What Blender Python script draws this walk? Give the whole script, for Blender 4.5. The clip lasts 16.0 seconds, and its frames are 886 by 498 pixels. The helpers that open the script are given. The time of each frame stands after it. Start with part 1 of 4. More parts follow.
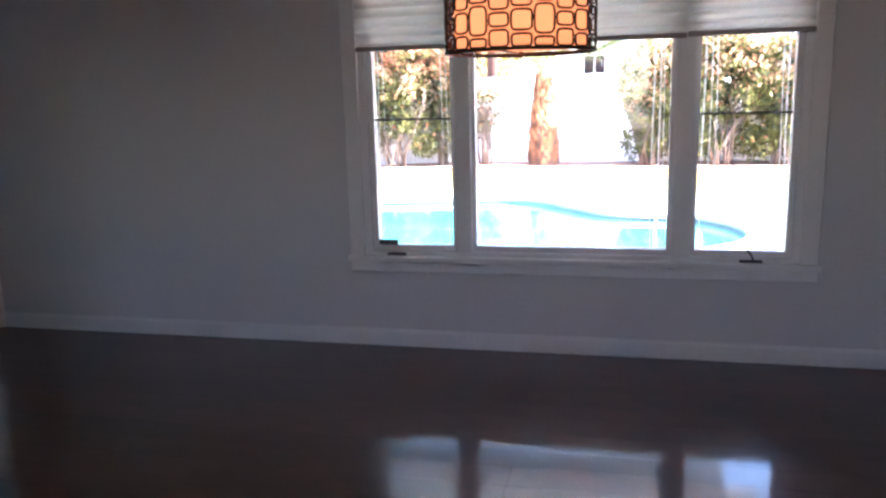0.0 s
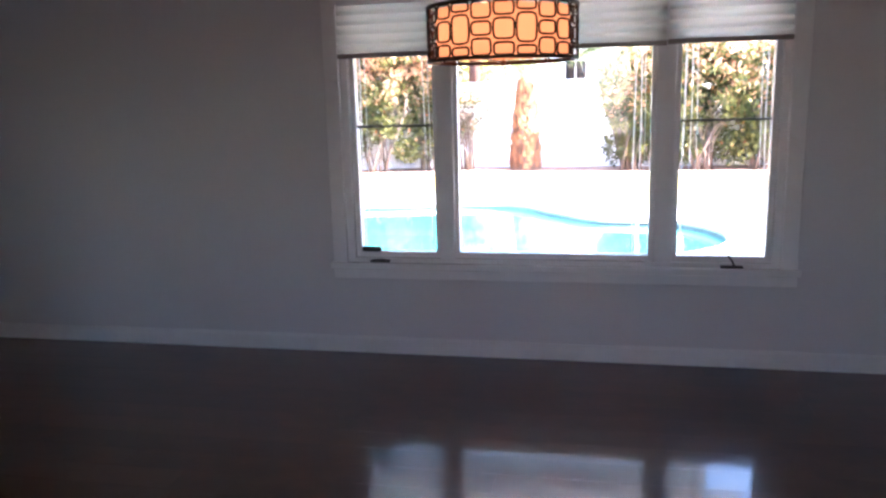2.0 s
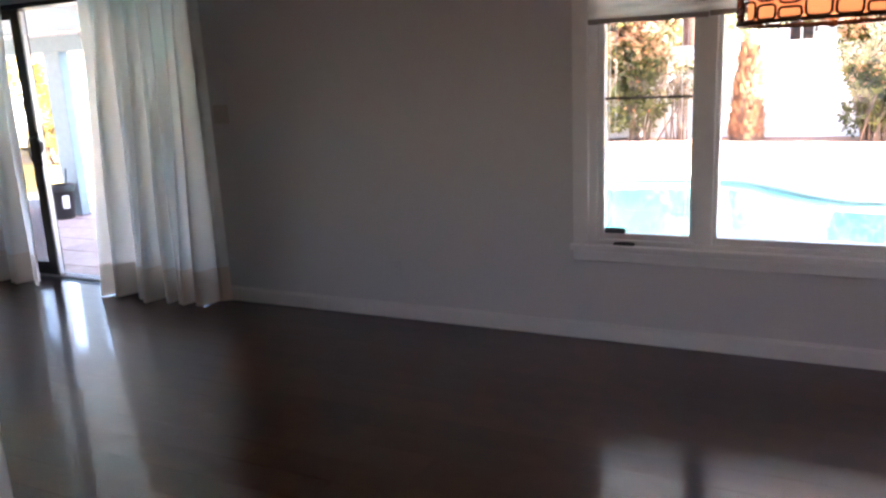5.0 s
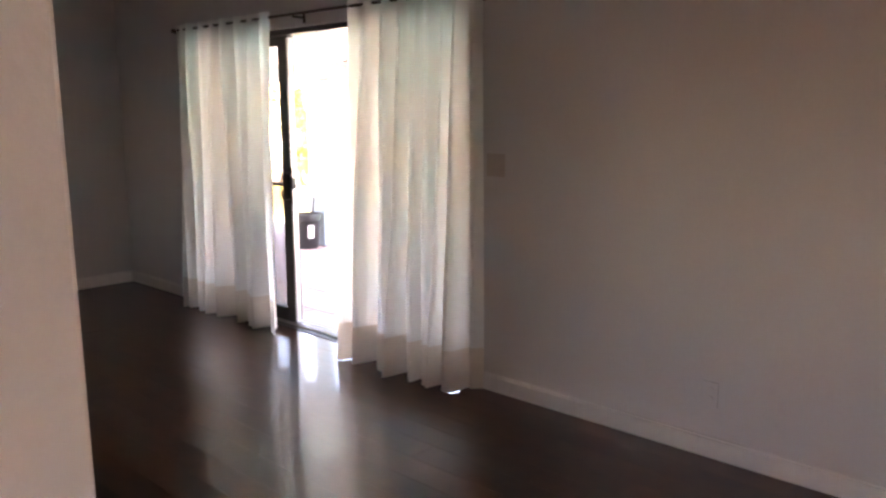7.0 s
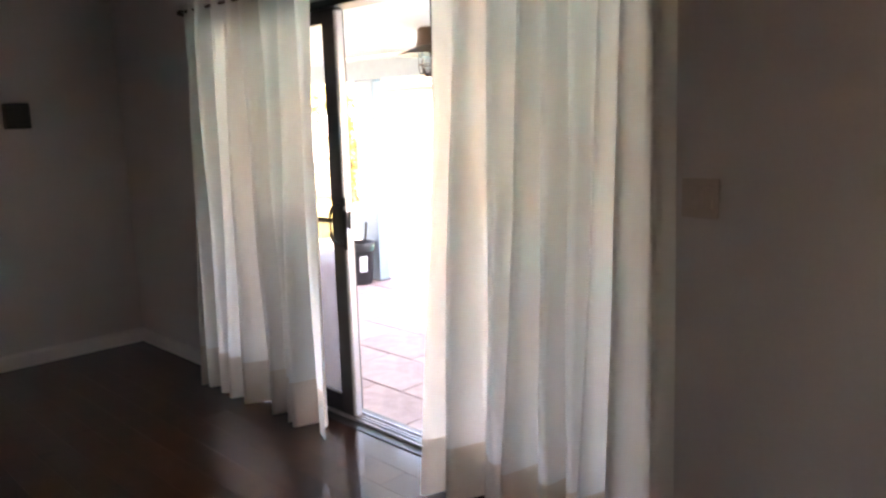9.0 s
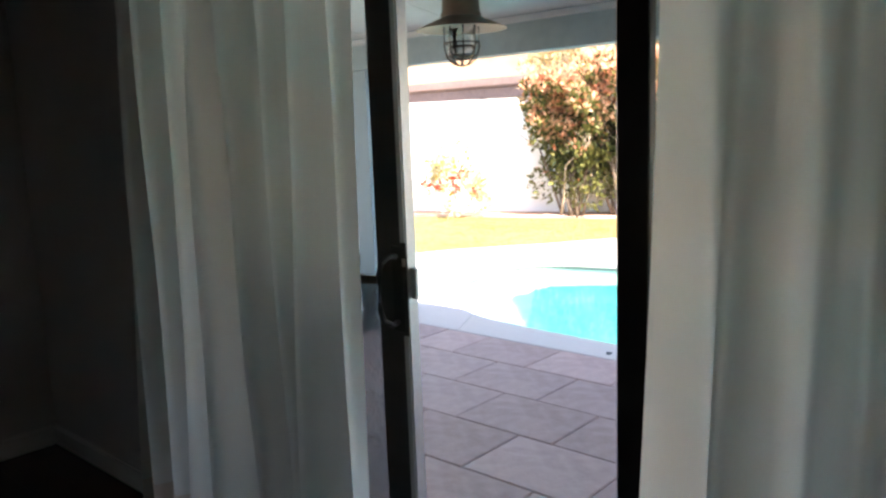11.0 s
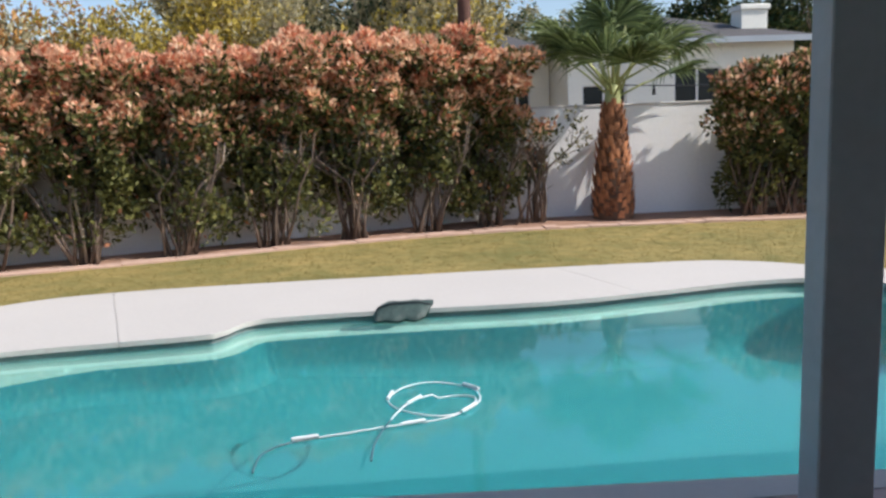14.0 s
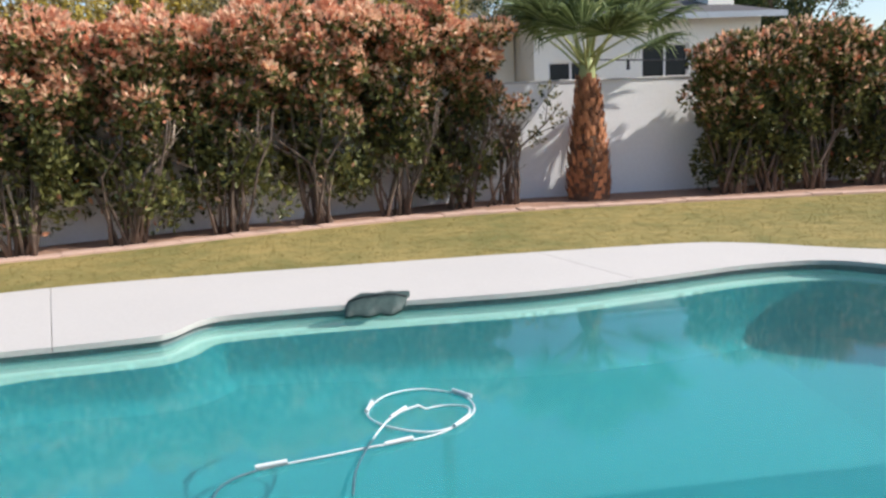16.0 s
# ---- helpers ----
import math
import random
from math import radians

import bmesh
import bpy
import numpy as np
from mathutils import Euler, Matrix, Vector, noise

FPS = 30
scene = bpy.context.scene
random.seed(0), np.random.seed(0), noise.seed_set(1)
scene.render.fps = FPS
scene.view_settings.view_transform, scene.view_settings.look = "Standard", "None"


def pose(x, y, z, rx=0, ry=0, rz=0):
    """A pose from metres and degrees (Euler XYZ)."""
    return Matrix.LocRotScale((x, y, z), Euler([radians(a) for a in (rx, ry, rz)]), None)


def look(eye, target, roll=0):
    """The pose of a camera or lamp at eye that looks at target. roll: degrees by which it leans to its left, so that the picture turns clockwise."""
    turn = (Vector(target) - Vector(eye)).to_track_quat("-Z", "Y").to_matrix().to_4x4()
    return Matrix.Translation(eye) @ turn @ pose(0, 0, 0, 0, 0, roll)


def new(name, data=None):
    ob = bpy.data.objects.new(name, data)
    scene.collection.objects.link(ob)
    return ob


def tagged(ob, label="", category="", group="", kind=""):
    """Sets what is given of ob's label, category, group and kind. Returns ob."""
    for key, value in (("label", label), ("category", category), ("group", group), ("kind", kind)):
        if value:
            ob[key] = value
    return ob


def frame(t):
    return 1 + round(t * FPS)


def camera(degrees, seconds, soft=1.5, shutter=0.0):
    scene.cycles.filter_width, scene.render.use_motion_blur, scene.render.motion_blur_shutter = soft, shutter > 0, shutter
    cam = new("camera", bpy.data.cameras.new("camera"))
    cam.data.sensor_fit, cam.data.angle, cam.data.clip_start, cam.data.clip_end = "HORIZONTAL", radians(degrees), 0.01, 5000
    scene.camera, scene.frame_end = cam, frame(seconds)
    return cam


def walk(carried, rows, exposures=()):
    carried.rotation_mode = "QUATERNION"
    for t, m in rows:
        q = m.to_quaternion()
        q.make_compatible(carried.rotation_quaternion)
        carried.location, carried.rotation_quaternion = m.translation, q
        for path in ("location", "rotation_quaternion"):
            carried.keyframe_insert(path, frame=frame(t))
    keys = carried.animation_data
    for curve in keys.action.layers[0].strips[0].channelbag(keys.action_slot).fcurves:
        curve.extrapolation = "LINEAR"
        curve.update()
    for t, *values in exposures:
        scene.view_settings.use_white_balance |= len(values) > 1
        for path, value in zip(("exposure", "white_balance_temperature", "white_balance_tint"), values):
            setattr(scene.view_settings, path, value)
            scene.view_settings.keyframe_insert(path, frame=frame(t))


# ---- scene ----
cam = camera(60.0, 16.0, soft=2.6)
PATH = [
    (0, (5.653, -4.022, 1.389), (5.207, -2.112, 0.998), -1.5),
    (0.5, (5.666, -4.025, 1.391), (5.218, -2.118, 0.987), -1.9),
    (1, (5.664, -4.019, 1.392), (5.217, -2.116, 0.97), -1.8),
    (1.5, (5.65, -4.028, 1.394), (5.224, -2.117, 0.982), -1.6),
    (2, (5.65, -4.018, 1.399), (5.248, -2.096, 1.019), -1.5),
    (2.5, (5.655, -4.012, 1.401), (5.27, -2.082, 1.045), -1.8),
    (3, (5.654, -4.014, 1.401), (5.281, -2.079, 1.058), -1.8),
    (3.5, (5.65, -4.018, 1.403), (5.289, -2.078, 1.076), -1.6),
    (4, (5.635, -4.031, 1.409), (5.213, -2.101, 1.102), -1.0),
    (4.5, (5.49, -4.004, 1.417), (4.849, -2.14, 1.076), -1.8),
    (5, (5.313, -3.873, 1.425), (4.453, -2.123, 0.982), -2.6),
    (5.2, (5.232, -3.804, 1.428), (4.305, -2.091, 0.974), -2.0),
    (7.3, (4.208, -3.033, 1.518), (2.859, -1.597, 1.173), -0.4),
    (8, (3.73, -2.681, 1.515), (2.367, -1.262, 1.159), -1.0),
    (8.5, (3.362, -2.419, 1.521), (1.98, -1.018, 1.165), -1.5),
    (9, (2.979, -2.184, 1.504), (1.571, -0.804, 1.167), -1.8),
    (9.5, (2.634, -1.957, 1.492), (1.23, -0.574, 1.149), -2.8),
    (10.2, (2.064, -1.679, 1.455), (0.656, -0.292, 1.148), -2.6),
    (12.3, (0.686, -0.743, 1.423), (-0.222, 1.012, 1.112), -3.2),
    (12.5, (0.6, -0.614, 1.401), (-0.223, 1.185, 1.103), -3.9),
    (13, (0.439, -0.372, 1.414), (0.006, 1.556, 1.104), -4.3),
    (13.5, (0.353, -0.095, 1.388), (0.366, 1.877, 1.056), -3.4),
    (14, (0.312, 0.153, 1.389), (0.465, 2.125, 1.093), -2.3),
    (14.5, (0.278, 0.337, 1.375), (0.436, 2.309, 1.081), -2.3),
    (15, (0.202, 0.528, 1.401), (0.372, 2.498, 1.1), -2.3),
    (15.5, (0.159, 0.648, 1.354), (0.292, 2.616, 1.024), -1.4),
    (16, (0.233, 0.793, 1.327), (0.486, 2.747, 0.981), -2.6),
]
walk(cam, [(t, look(eye, target, roll)) for t, eye, target, roll in PATH],
     exposures=[(0.0, 4.0, 5850, 23), (4.0, 4.05, 5950, 23), (5.0, 3.95, 6750, 26), (7.3, 4.82, 8400, 36), (8.2, 4.78, 8300, 34), (8.8, 4.42, 8150, 32), (9.7, 4.22, 7900, 31), (10.2, 3.5, 7500, 28),
                (11.4, 1.9, 6800, 12), (12.3, 0.95, 6400, 12.5), (13.0, 0.45, 6400, 12.5), (13.5, -0.05, 6400, 12.5), (14.0, 0.13, 6350, 12), (16.0, 0.22, 6350, 12)])

# ---- world, sun, exposure ----
SUN_WAY = Vector((-0.95, 0.31, -0.95)).normalized()
world = bpy.data.worlds.new("world")
scene.world = world
world.use_nodes = True
wn = world.node_tree.nodes
sky = wn.new("ShaderNodeTexSky")
sky.sky_type = "NISHITA"
sky.sun_disc = False
sky.sun_elevation = math.asin(-SUN_WAY.z)
sky.sun_rotation = math.atan2(-SUN_WAY.x, -SUN_WAY.y)
wn["Background"].inputs["Strength"].default_value = 0.15
world.node_tree.links.new(sky.outputs["Color"], wn["Background"].inputs["Color"])
sun_data = bpy.data.lights.new("sun", "SUN")
sun_data.energy, sun_data.angle, sun_data.color = 5.0, radians(0.5), (1.0, 0.95, 0.87)
sun = new("sun", sun_data)
sun.matrix_world = look((0, 0, 30), Vector((0, 0, 30)) + SUN_WAY)



# ---- materials ----
def mat(name, base, rough=0.6, metal=0.0, vary=0.12, grain=40.0, blotch=2.0, bump=0.1, bump_scale=None, spec=0.5, rand=0.0, island=0.0, second=None):
    """Noise at two scales shifts a base colour; a third gives relief."""
    m = bpy.data.materials.new(name)
    m.use_nodes = True
    n, l = m.node_tree.nodes, m.node_tree.links
    p = n["Principled BSDF"]
    p.inputs["Roughness"].default_value, p.inputs["Metallic"].default_value = rough, metal
    p.inputs["Specular IOR Level"].default_value = spec
    tc = n.new("ShaderNodeTexCoord")
    fine, wide = n.new("ShaderNodeTexNoise"), n.new("ShaderNodeTexNoise")
    fine.inputs["Scale"].default_value, wide.inputs["Scale"].default_value = grain, blotch
    fine.inputs["Detail"].default_value = wide.inputs["Detail"].default_value = 4
    for node in (fine, wide):
        l.new(tc.outputs["Object"], node.inputs["Vector"])
    add = n.new("ShaderNodeMath")
    add.operation = "ADD"
    l.new(fine.outputs["Fac"], add.inputs[0])
    l.new(wide.outputs["Fac"], add.inputs[1])
    src = add.outputs[0]
    spread = 1.0
    for amount, kind, out in ((rand, "ShaderNodeObjectInfo", "Random"), (island, "ShaderNodeNewGeometry", "Random Per Island")):
        if amount:
            info, mul = n.new(kind), n.new("ShaderNodeMath")
            mul.operation = "MULTIPLY_ADD"
            mul.inputs[1].default_value = amount
            l.new(info.outputs[out], mul.inputs[0])
            l.new(src, mul.inputs[2])
            src = mul.outputs[0]
            spread += amount
    ramp = n.new("ShaderNodeValToRGB")
    scale = n.new("ShaderNodeMath")
    scale.operation = "MULTIPLY"
    scale.inputs[1].default_value = 0.5 / max(1.0, spread * 0.75)
    l.new(src, scale.inputs[0])
    l.new(scale.outputs[0], ramp.inputs["Fac"])
    lo = [c * (1 - vary) for c in base] + [1]
    hi = [min(1, c * (1 + vary)) for c in (second or base)] + [1]
    ramp.color_ramp.elements[0].position, ramp.color_ramp.elements[0].color = 0.3, lo
    ramp.color_ramp.elements[1].position, ramp.color_ramp.elements[1].color = 0.7, hi
    l.new(ramp.outputs["Color"], p.inputs["Base Color"])
    if bump:
        b, t = n.new("ShaderNodeBump"), n.new("ShaderNodeTexNoise")
        t.inputs["Scale"].default_value, t.inputs["Detail"].default_value = bump_scale or grain * 1.5, 5
        l.new(tc.outputs["Object"], t.inputs["Vector"])
        l.new(t.outputs["Fac"], b.inputs["Height"])
        b.inputs["Strength"].default_value, b.inputs["Distance"].default_value = bump, 0.02
        l.new(b.outputs["Normal"], p.inputs["Normal"])
    return m


def shine(m, **values):
    p = m.node_tree.nodes["Principled BSDF"]
    for key, value in values.items():
        p.inputs[key.replace("_", " ")].default_value = value
    return m


WALL = mat("wall_paint", (0.61, 0.595, 0.585), 0.75, vary=0.03, grain=60, blotch=0.8, bump=0.06)
TRIM = mat("trim_paint", (0.74, 0.73, 0.71), 0.4, vary=0.04, grain=30, bump=0.03)
CEIL = mat("ceiling_paint", (0.75, 0.74, 0.72), 0.85, vary=0.02)
PLANK = mat("walnut_plank", (0.034, 0.011, 0.005), 0.14, vary=0.25, grain=9, blotch=1.5, bump=0, rand=0.4, second=(0.046, 0.0165, 0.008))
shine(PLANK, Roughness=0.29, Specular_IOR_Level=0.11, Coat_Weight=1.0, Coat_Roughness=0.085, Coat_IOR=1.5)
JOINT = mat("floor_joint", (0.020, 0.008, 0.0045), 0.25)
DARK_METAL = mat("bronze_anodised_frame", (0.045, 0.043, 0.042), 0.38, 0.2, vary=0.2, grain=15, bump=0.02)
ALU = mat("brushed_aluminium", (0.55, 0.55, 0.56), 0.35, 0.9, vary=0.1, grain=80, bump=0.02)
STUCCO = mat("white_stucco", (0.90, 0.89, 0.88), 0.9, vary=0.05, grain=20, blotch=0.6, bump=0.35, bump_scale=50)
HOUSE_STUCCO = mat("house_stucco", (0.66, 0.65, 0.62), 0.9, vary=0.06, grain=20, blotch=0.7, bump=0.35, bump_scale=60)
BEAM = mat("blue_grey_painted_timber", (0.20, 0.27, 0.30), 0.55, vary=0.12, grain=14, blotch=1.2, bump=0.08)
SOFFIT = mat("pale_painted_boards", (0.55, 0.60, 0.61), 0.7, vary=0.06, grain=8, bump=0.08)
POST = mat("grey_painted_post", (0.36, 0.40, 0.44), 0.5, vary=0.08, grain=20, blotch=2, bump=0.06)
CONCRETE = mat("cool_deck_concrete", (0.52, 0.49, 0.455), 0.9, vary=0.06, grain=35, blotch=0.5, bump=0.25, bump_scale=90)
COPING = mat("coping_concrete", (0.60, 0.58, 0.57), 0.85, vary=0.07, grain=30, blotch=1.2, bump=0.2, bump_scale=80)
SLATE = mat("patio_slate_tile", (0.34, 0.215, 0.185), 0.62, vary=0.2, grain=12, blotch=1.6, bump=0.25, bump_scale=14, rand=0.45, second=(0.38, 0.265, 0.235))
GROUT = mat("patio_grout", (0.29, 0.205, 0.175), 0.9, vary=0.15)
EARTH = mat("bare_earth", (0.32, 0.185, 0.125), 0.95, vary=0.3, grain=25, blotch=1.5, bump=0.6, bump_scale=30)
GROUND = mat("dry_ground", (0.25, 0.2, 0.14), 0.95, vary=0.2, grain=3, blotch=0.1, bump=0.3)
TURF = mat("dormant_lawn_soil", (0.155, 0.16, 0.038), 0.95, vary=0.2, grain=4, blotch=0.7, bump=0.15, bump_scale=60, second=(0.31, 0.225, 0.075))
KERB = mat("edging_concrete", (0.52, 0.35, 0.27), 0.9, vary=0.12, grain=20, blotch=2, bump=0.25)
PLASTER = mat("pool_plaster", (0.008, 0.160, 0.175), 0.8, vary=0.04, grain=6, blotch=0.5, bump=0.1)
PALE_PLASTER = mat("pale_pool_step", (0.46, 0.42, 0.36), 0.8, vary=0.06, grain=8, blotch=1, bump=0.1)
TILE_BAND = mat("waterline_tile", (0.19, 0.21, 0.205), 0.3, vary=0.25, grain=25, bump=0.05)


def glass(name, tint, ior=1.45, rough=0.0):
    m = bpy.data.materials.new(name)
    m.use_nodes = True
    return shine(m, Base_Color=(*tint, 1), Roughness=rough, IOR=ior, Transmission_Weight=1.0)


GLASS = glass("window_glass", (0.97, 0.985, 0.98), 1.45)
WATER = shine(glass("pool_water", (0.25, 0.81, 0.84), 1.33, 0.045), Transmission_Weight=0.90)


# ---- mesh helpers ----
def finish(ob_name, bm, material, parent=None, label="", smooth=False):
    me = bpy.data.meshes.new(ob_name)
    bm.normal_update()
    bm.to_mesh(me)
    bm.free()
    for m in material if isinstance(material, (list, tuple)) else (material,):
        me.materials.append(m)
    if smooth:
        me.shade_smooth()
    ob = new(ob_name, me)
    if parent:
        ob.parent = parent
    if label:
        ob["label"] = label
    return ob


def part(name, bm, material, parent, label="", smooth=False):
    return finish(name, bm, material, parent, label, smooth)


def thing(name, label, category, group="", at=(0, 0, 0)):
    ob = new(name)
    ob.empty_display_size = 0.1
    ob.location = at
    return tagged(ob, label, category, group)


def structure(name, bm, material, label="", smooth=False):
    return tagged(finish(name, bm, material, None, label, smooth), kind="structure")


def box(bm, x0, x1, y0, y1, z0, z1, bevel=0.0, index=0):
    r = bmesh.ops.create_cube(bm, size=1.0, matrix=Matrix.LocRotScale(((x0 + x1) / 2, (y0 + y1) / 2, (z0 + z1) / 2), None, (x1 - x0, y1 - y0, z1 - z0)))
    faces = list({f for v in r["verts"] for f in v.link_faces})
    for f in faces:
        f.material_index = index
    if bevel:
        edges = list({e for f in faces for e in f.edges})
        bmesh.ops.bevel(bm, geom=edges, offset=bevel, segments=1, affect="EDGES")
    return bm


def boxes(*rows, bevel=0.0):
    bm = bmesh.new()
    for row in rows:
        box(bm, *row, bevel=bevel)
    return bm


def rod(bm, a, b, r0, r1=None, seg=10, caps=True):
    """A round bar from a to b."""
    a, b = Vector(a), Vector(b)
    d = b - a
    m = Matrix.Translation((a + b) / 2) @ d.to_track_quat("Z", "Y").to_matrix().to_4x4()
    bmesh.ops.create_cone(bm, cap_ends=caps, segments=seg, radius1=r0, radius2=r0 if r1 is None else r1, depth=d.length, matrix=m)
    return bm


def tube(bm, pts, r, seg=8):
    """A bar bent along points."""
    rings = []
    pts = [Vector(p) for p in pts]
    for i, p in enumerate(pts):
        d = (pts[min(i + 1, len(pts) - 1)] - pts[max(i - 1, 0)]).normalized()
        q = d.to_track_quat("Z", "Y").to_matrix()
        rr = r[i] if isinstance(r, (list, tuple)) else r
        rings.append([bm.verts.new(p + q @ Vector((math.cos(k * 2 * math.pi / seg) * rr, math.sin(k * 2 * math.pi / seg) * rr, 0))) for k in range(seg)])
    for a, b in zip(rings, rings[1:]):
        for k in range(seg):
            bm.faces.new((a[k], a[(k + 1) % seg], b[(k + 1) % seg], b[k]))
    bm.faces.new(rings[0][::-1])
    bm.faces.new(rings[-1])
    return bm


def lathe(bm, profile, seg=24, centre=(0, 0)):
    """Turns a profile of (radius, z) about an upright axis."""
    rings = [[bm.verts.new((centre[0] + r * math.cos(k * 2 * math.pi / seg), centre[1] + r * math.sin(k * 2 * math.pi / seg), z)) for k in range(seg)] for r, z in profile]
    for a, b in zip(rings, rings[1:]):
        for k in range(seg):
            bm.faces.new((a[k], a[(k + 1) % seg], b[(k + 1) % seg], b[k]))
    return bm


def wall_x(x0, x1, y0, y1, z0, z1, openings):
    """A wall along x with openings (x0, x1, z0, z1) in order, as butted blocks."""
    bm = bmesh.new()
    at = x0
    for a, b, c, d in openings:
        box(bm, at, a, y0, y1, z0, z1)
        if c > z0:
            box(bm, a, b, y0, y1, z0, c)
        box(bm, a, b, y0, y1, d, z1)
        at = b
    box(bm, at, x1, y0, y1, z0, z1)
    return bm



def cloth(name, base, through_share, vary=0.05):
    m = mat(name, base, 0.9, vary=vary, grain=120, blotch=3, bump=0.08, bump_scale=300, spec=0.1)
    n, l = m.node_tree.nodes, m.node_tree.links
    tr, mix = n.new("ShaderNodeBsdfTranslucent"), n.new("ShaderNodeMixShader")
    tr.inputs["Color"].default_value = (*base, 1)
    mix.inputs[0].default_value = through_share
    l.new(n["Principled BSDF"].outputs[0], mix.inputs[1])
    l.new(tr.outputs[0], mix.inputs[2])
    l.new(mix.outputs[0], n["Material Output"].inputs["Surface"])
    return m


SHEER = cloth("sheer_white_linen", (0.89, 0.895, 0.865), 0.88)
sheer_nodes, sheer_links = SHEER.node_tree.nodes, SHEER.node_tree.links
weave, clear = sheer_nodes.new("ShaderNodeMixShader"), sheer_nodes.new("ShaderNodeBsdfTransparent")
weave.inputs[0].default_value = 0.008
sheer_links.new(sheer_nodes["Mix Shader"].outputs[0], weave.inputs[1])
sheer_links.new(clear.outputs[0], weave.inputs[2])
sheer_links.new(weave.outputs[0], sheer_nodes["Material Output"].inputs["Surface"])
HEM = cloth("doubled_linen_hem", (0.80, 0.73, 0.65), 0.38)
BLIND = cloth("woven_cream_blind", (0.74, 0.74, 0.69), 0.4)
RAIL = mat("taupe_blind_rail", (0.30, 0.26, 0.235), 0.5, vary=0.08, grain=30, bump=0.03)
DRUM = cloth("amber_fabric_drum", (0.88, 0.46, 0.30), 0.55)
STREAK = cloth("pale_streak", (0.85, 0.86, 0.86), 0.85)
streak_mix, streak_clear = STREAK.node_tree.nodes.new("ShaderNodeMixShader"), STREAK.node_tree.nodes.new("ShaderNodeBsdfTransparent")
streak_mix.inputs[0].default_value = 0.3
STREAK.node_tree.links.new(STREAK.node_tree.nodes["Mix Shader"].outputs[0], streak_mix.inputs[1])
STREAK.node_tree.links.new(streak_clear.outputs[0], streak_mix.inputs[2])
STREAK.node_tree.links.new(streak_mix.outputs[0], STREAK.node_tree.nodes["Material Output"].inputs["Surface"])
BRONZE = mat("dark_bronze", (0.07, 0.042, 0.026), 0.45, 0.8, vary=0.25, grain=30, bump=0.05)
BLACK = mat("black_plastic", (0.012, 0.012, 0.013), 0.45, vary=0.2, grain=40, bump=0.04)
PLATE = mat("almond_switch_plate", (0.50, 0.45, 0.40), 0.4, vary=0.03, bump=0)
PAPER = mat("pale_paper_label", (0.75, 0.76, 0.78), 0.6, vary=0.05, bump=0)
LANTERN_GLASS = glass("lantern_glass", (0.95, 0.95, 0.93), 1.45, 0.05)
BARK = mat("shrub_bark", (0.15, 0.108, 0.082), 0.9, vary=0.3, grain=25, blotch=4, bump=0.5)
PALE_BARK = mat("pale_dry_twig", (0.42, 0.33, 0.25), 0.9, vary=0.25, grain=25, blotch=4, bump=0.4)
POLE_WOOD = mat("creosoted_pole_wood", (0.11, 0.05, 0.035), 0.9, vary=0.3, grain=10, blotch=1, bump=0.3)
ROOF = mat("grey_roof_shingle", (0.075, 0.07, 0.072), 0.9, vary=0.15, grain=12, blotch=0.5, bump=0.4, bump_scale=20, island=0.4)
BROWN_ROOF = mat("brown_roof_fascia", (0.27, 0.185, 0.165), 0.8, vary=0.2, grain=8, blotch=0.6, bump=0.2)
NEIGHBOUR = mat("cream_neighbour_stucco", (0.86, 0.84, 0.76), 0.9, vary=0.05, grain=10, blotch=0.4, bump=0.2)
DARK_GLASS = mat("dark_far_window", (0.02, 0.025, 0.03), 0.12, vary=0.2, bump=0, spec=0.15)
HOSE = mat("white_hose", (0.62, 0.66, 0.68), 0.4, vary=0.06, grain=20, bump=0.03)
HOSE_DARK = mat("blue_grey_hose", (0.06, 0.13, 0.16), 0.45, vary=0.15, grain=20, bump=0.03)
SLIMY = mat("dark_green_float_lid", (0.035, 0.062, 0.055), 0.6, vary=0.3, grain=14, blotch=4, bump=0.3)
PALM_HUSK = mat("palm_boot_husk", (0.20, 0.075, 0.036), 0.9, vary=0.7, grain=20, blotch=3, bump=0.5, island=0.9, second=(0.36, 0.15, 0.07))
PALM_TRUNK = mat("palm_trunk_core", (0.14, 0.075, 0.045), 0.95, vary=0.3, grain=18, blotch=3, bump=0.6)
PALM_CORE = mat("green_palm_stem", (0.36, 0.38, 0.15), 0.6, vary=0.2, grain=20, blotch=3, bump=0.2)


def leaf(name, base, second, share=0.3, island=1.2):
    m = mat(name, base, 0.5, vary=0.25 if island > 1 else 0.1, grain=6, blotch=1.2, bump=0, island=island, second=second, spec=0.35)
    n, l = m.node_tree.nodes, m.node_tree.links
    tr, mix = n.new("ShaderNodeBsdfTranslucent"), n.new("ShaderNodeMixShader")
    l.new(n["Color Ramp"].outputs["Color"], tr.inputs["Color"])
    mix.inputs[0].default_value = share
    l.new(n["Principled BSDF"].outputs[0], mix.inputs[1])
    l.new(tr.outputs[0], mix.inputs[2])
    l.new(mix.outputs[0], n["Material Output"].inputs["Surface"])
    return m


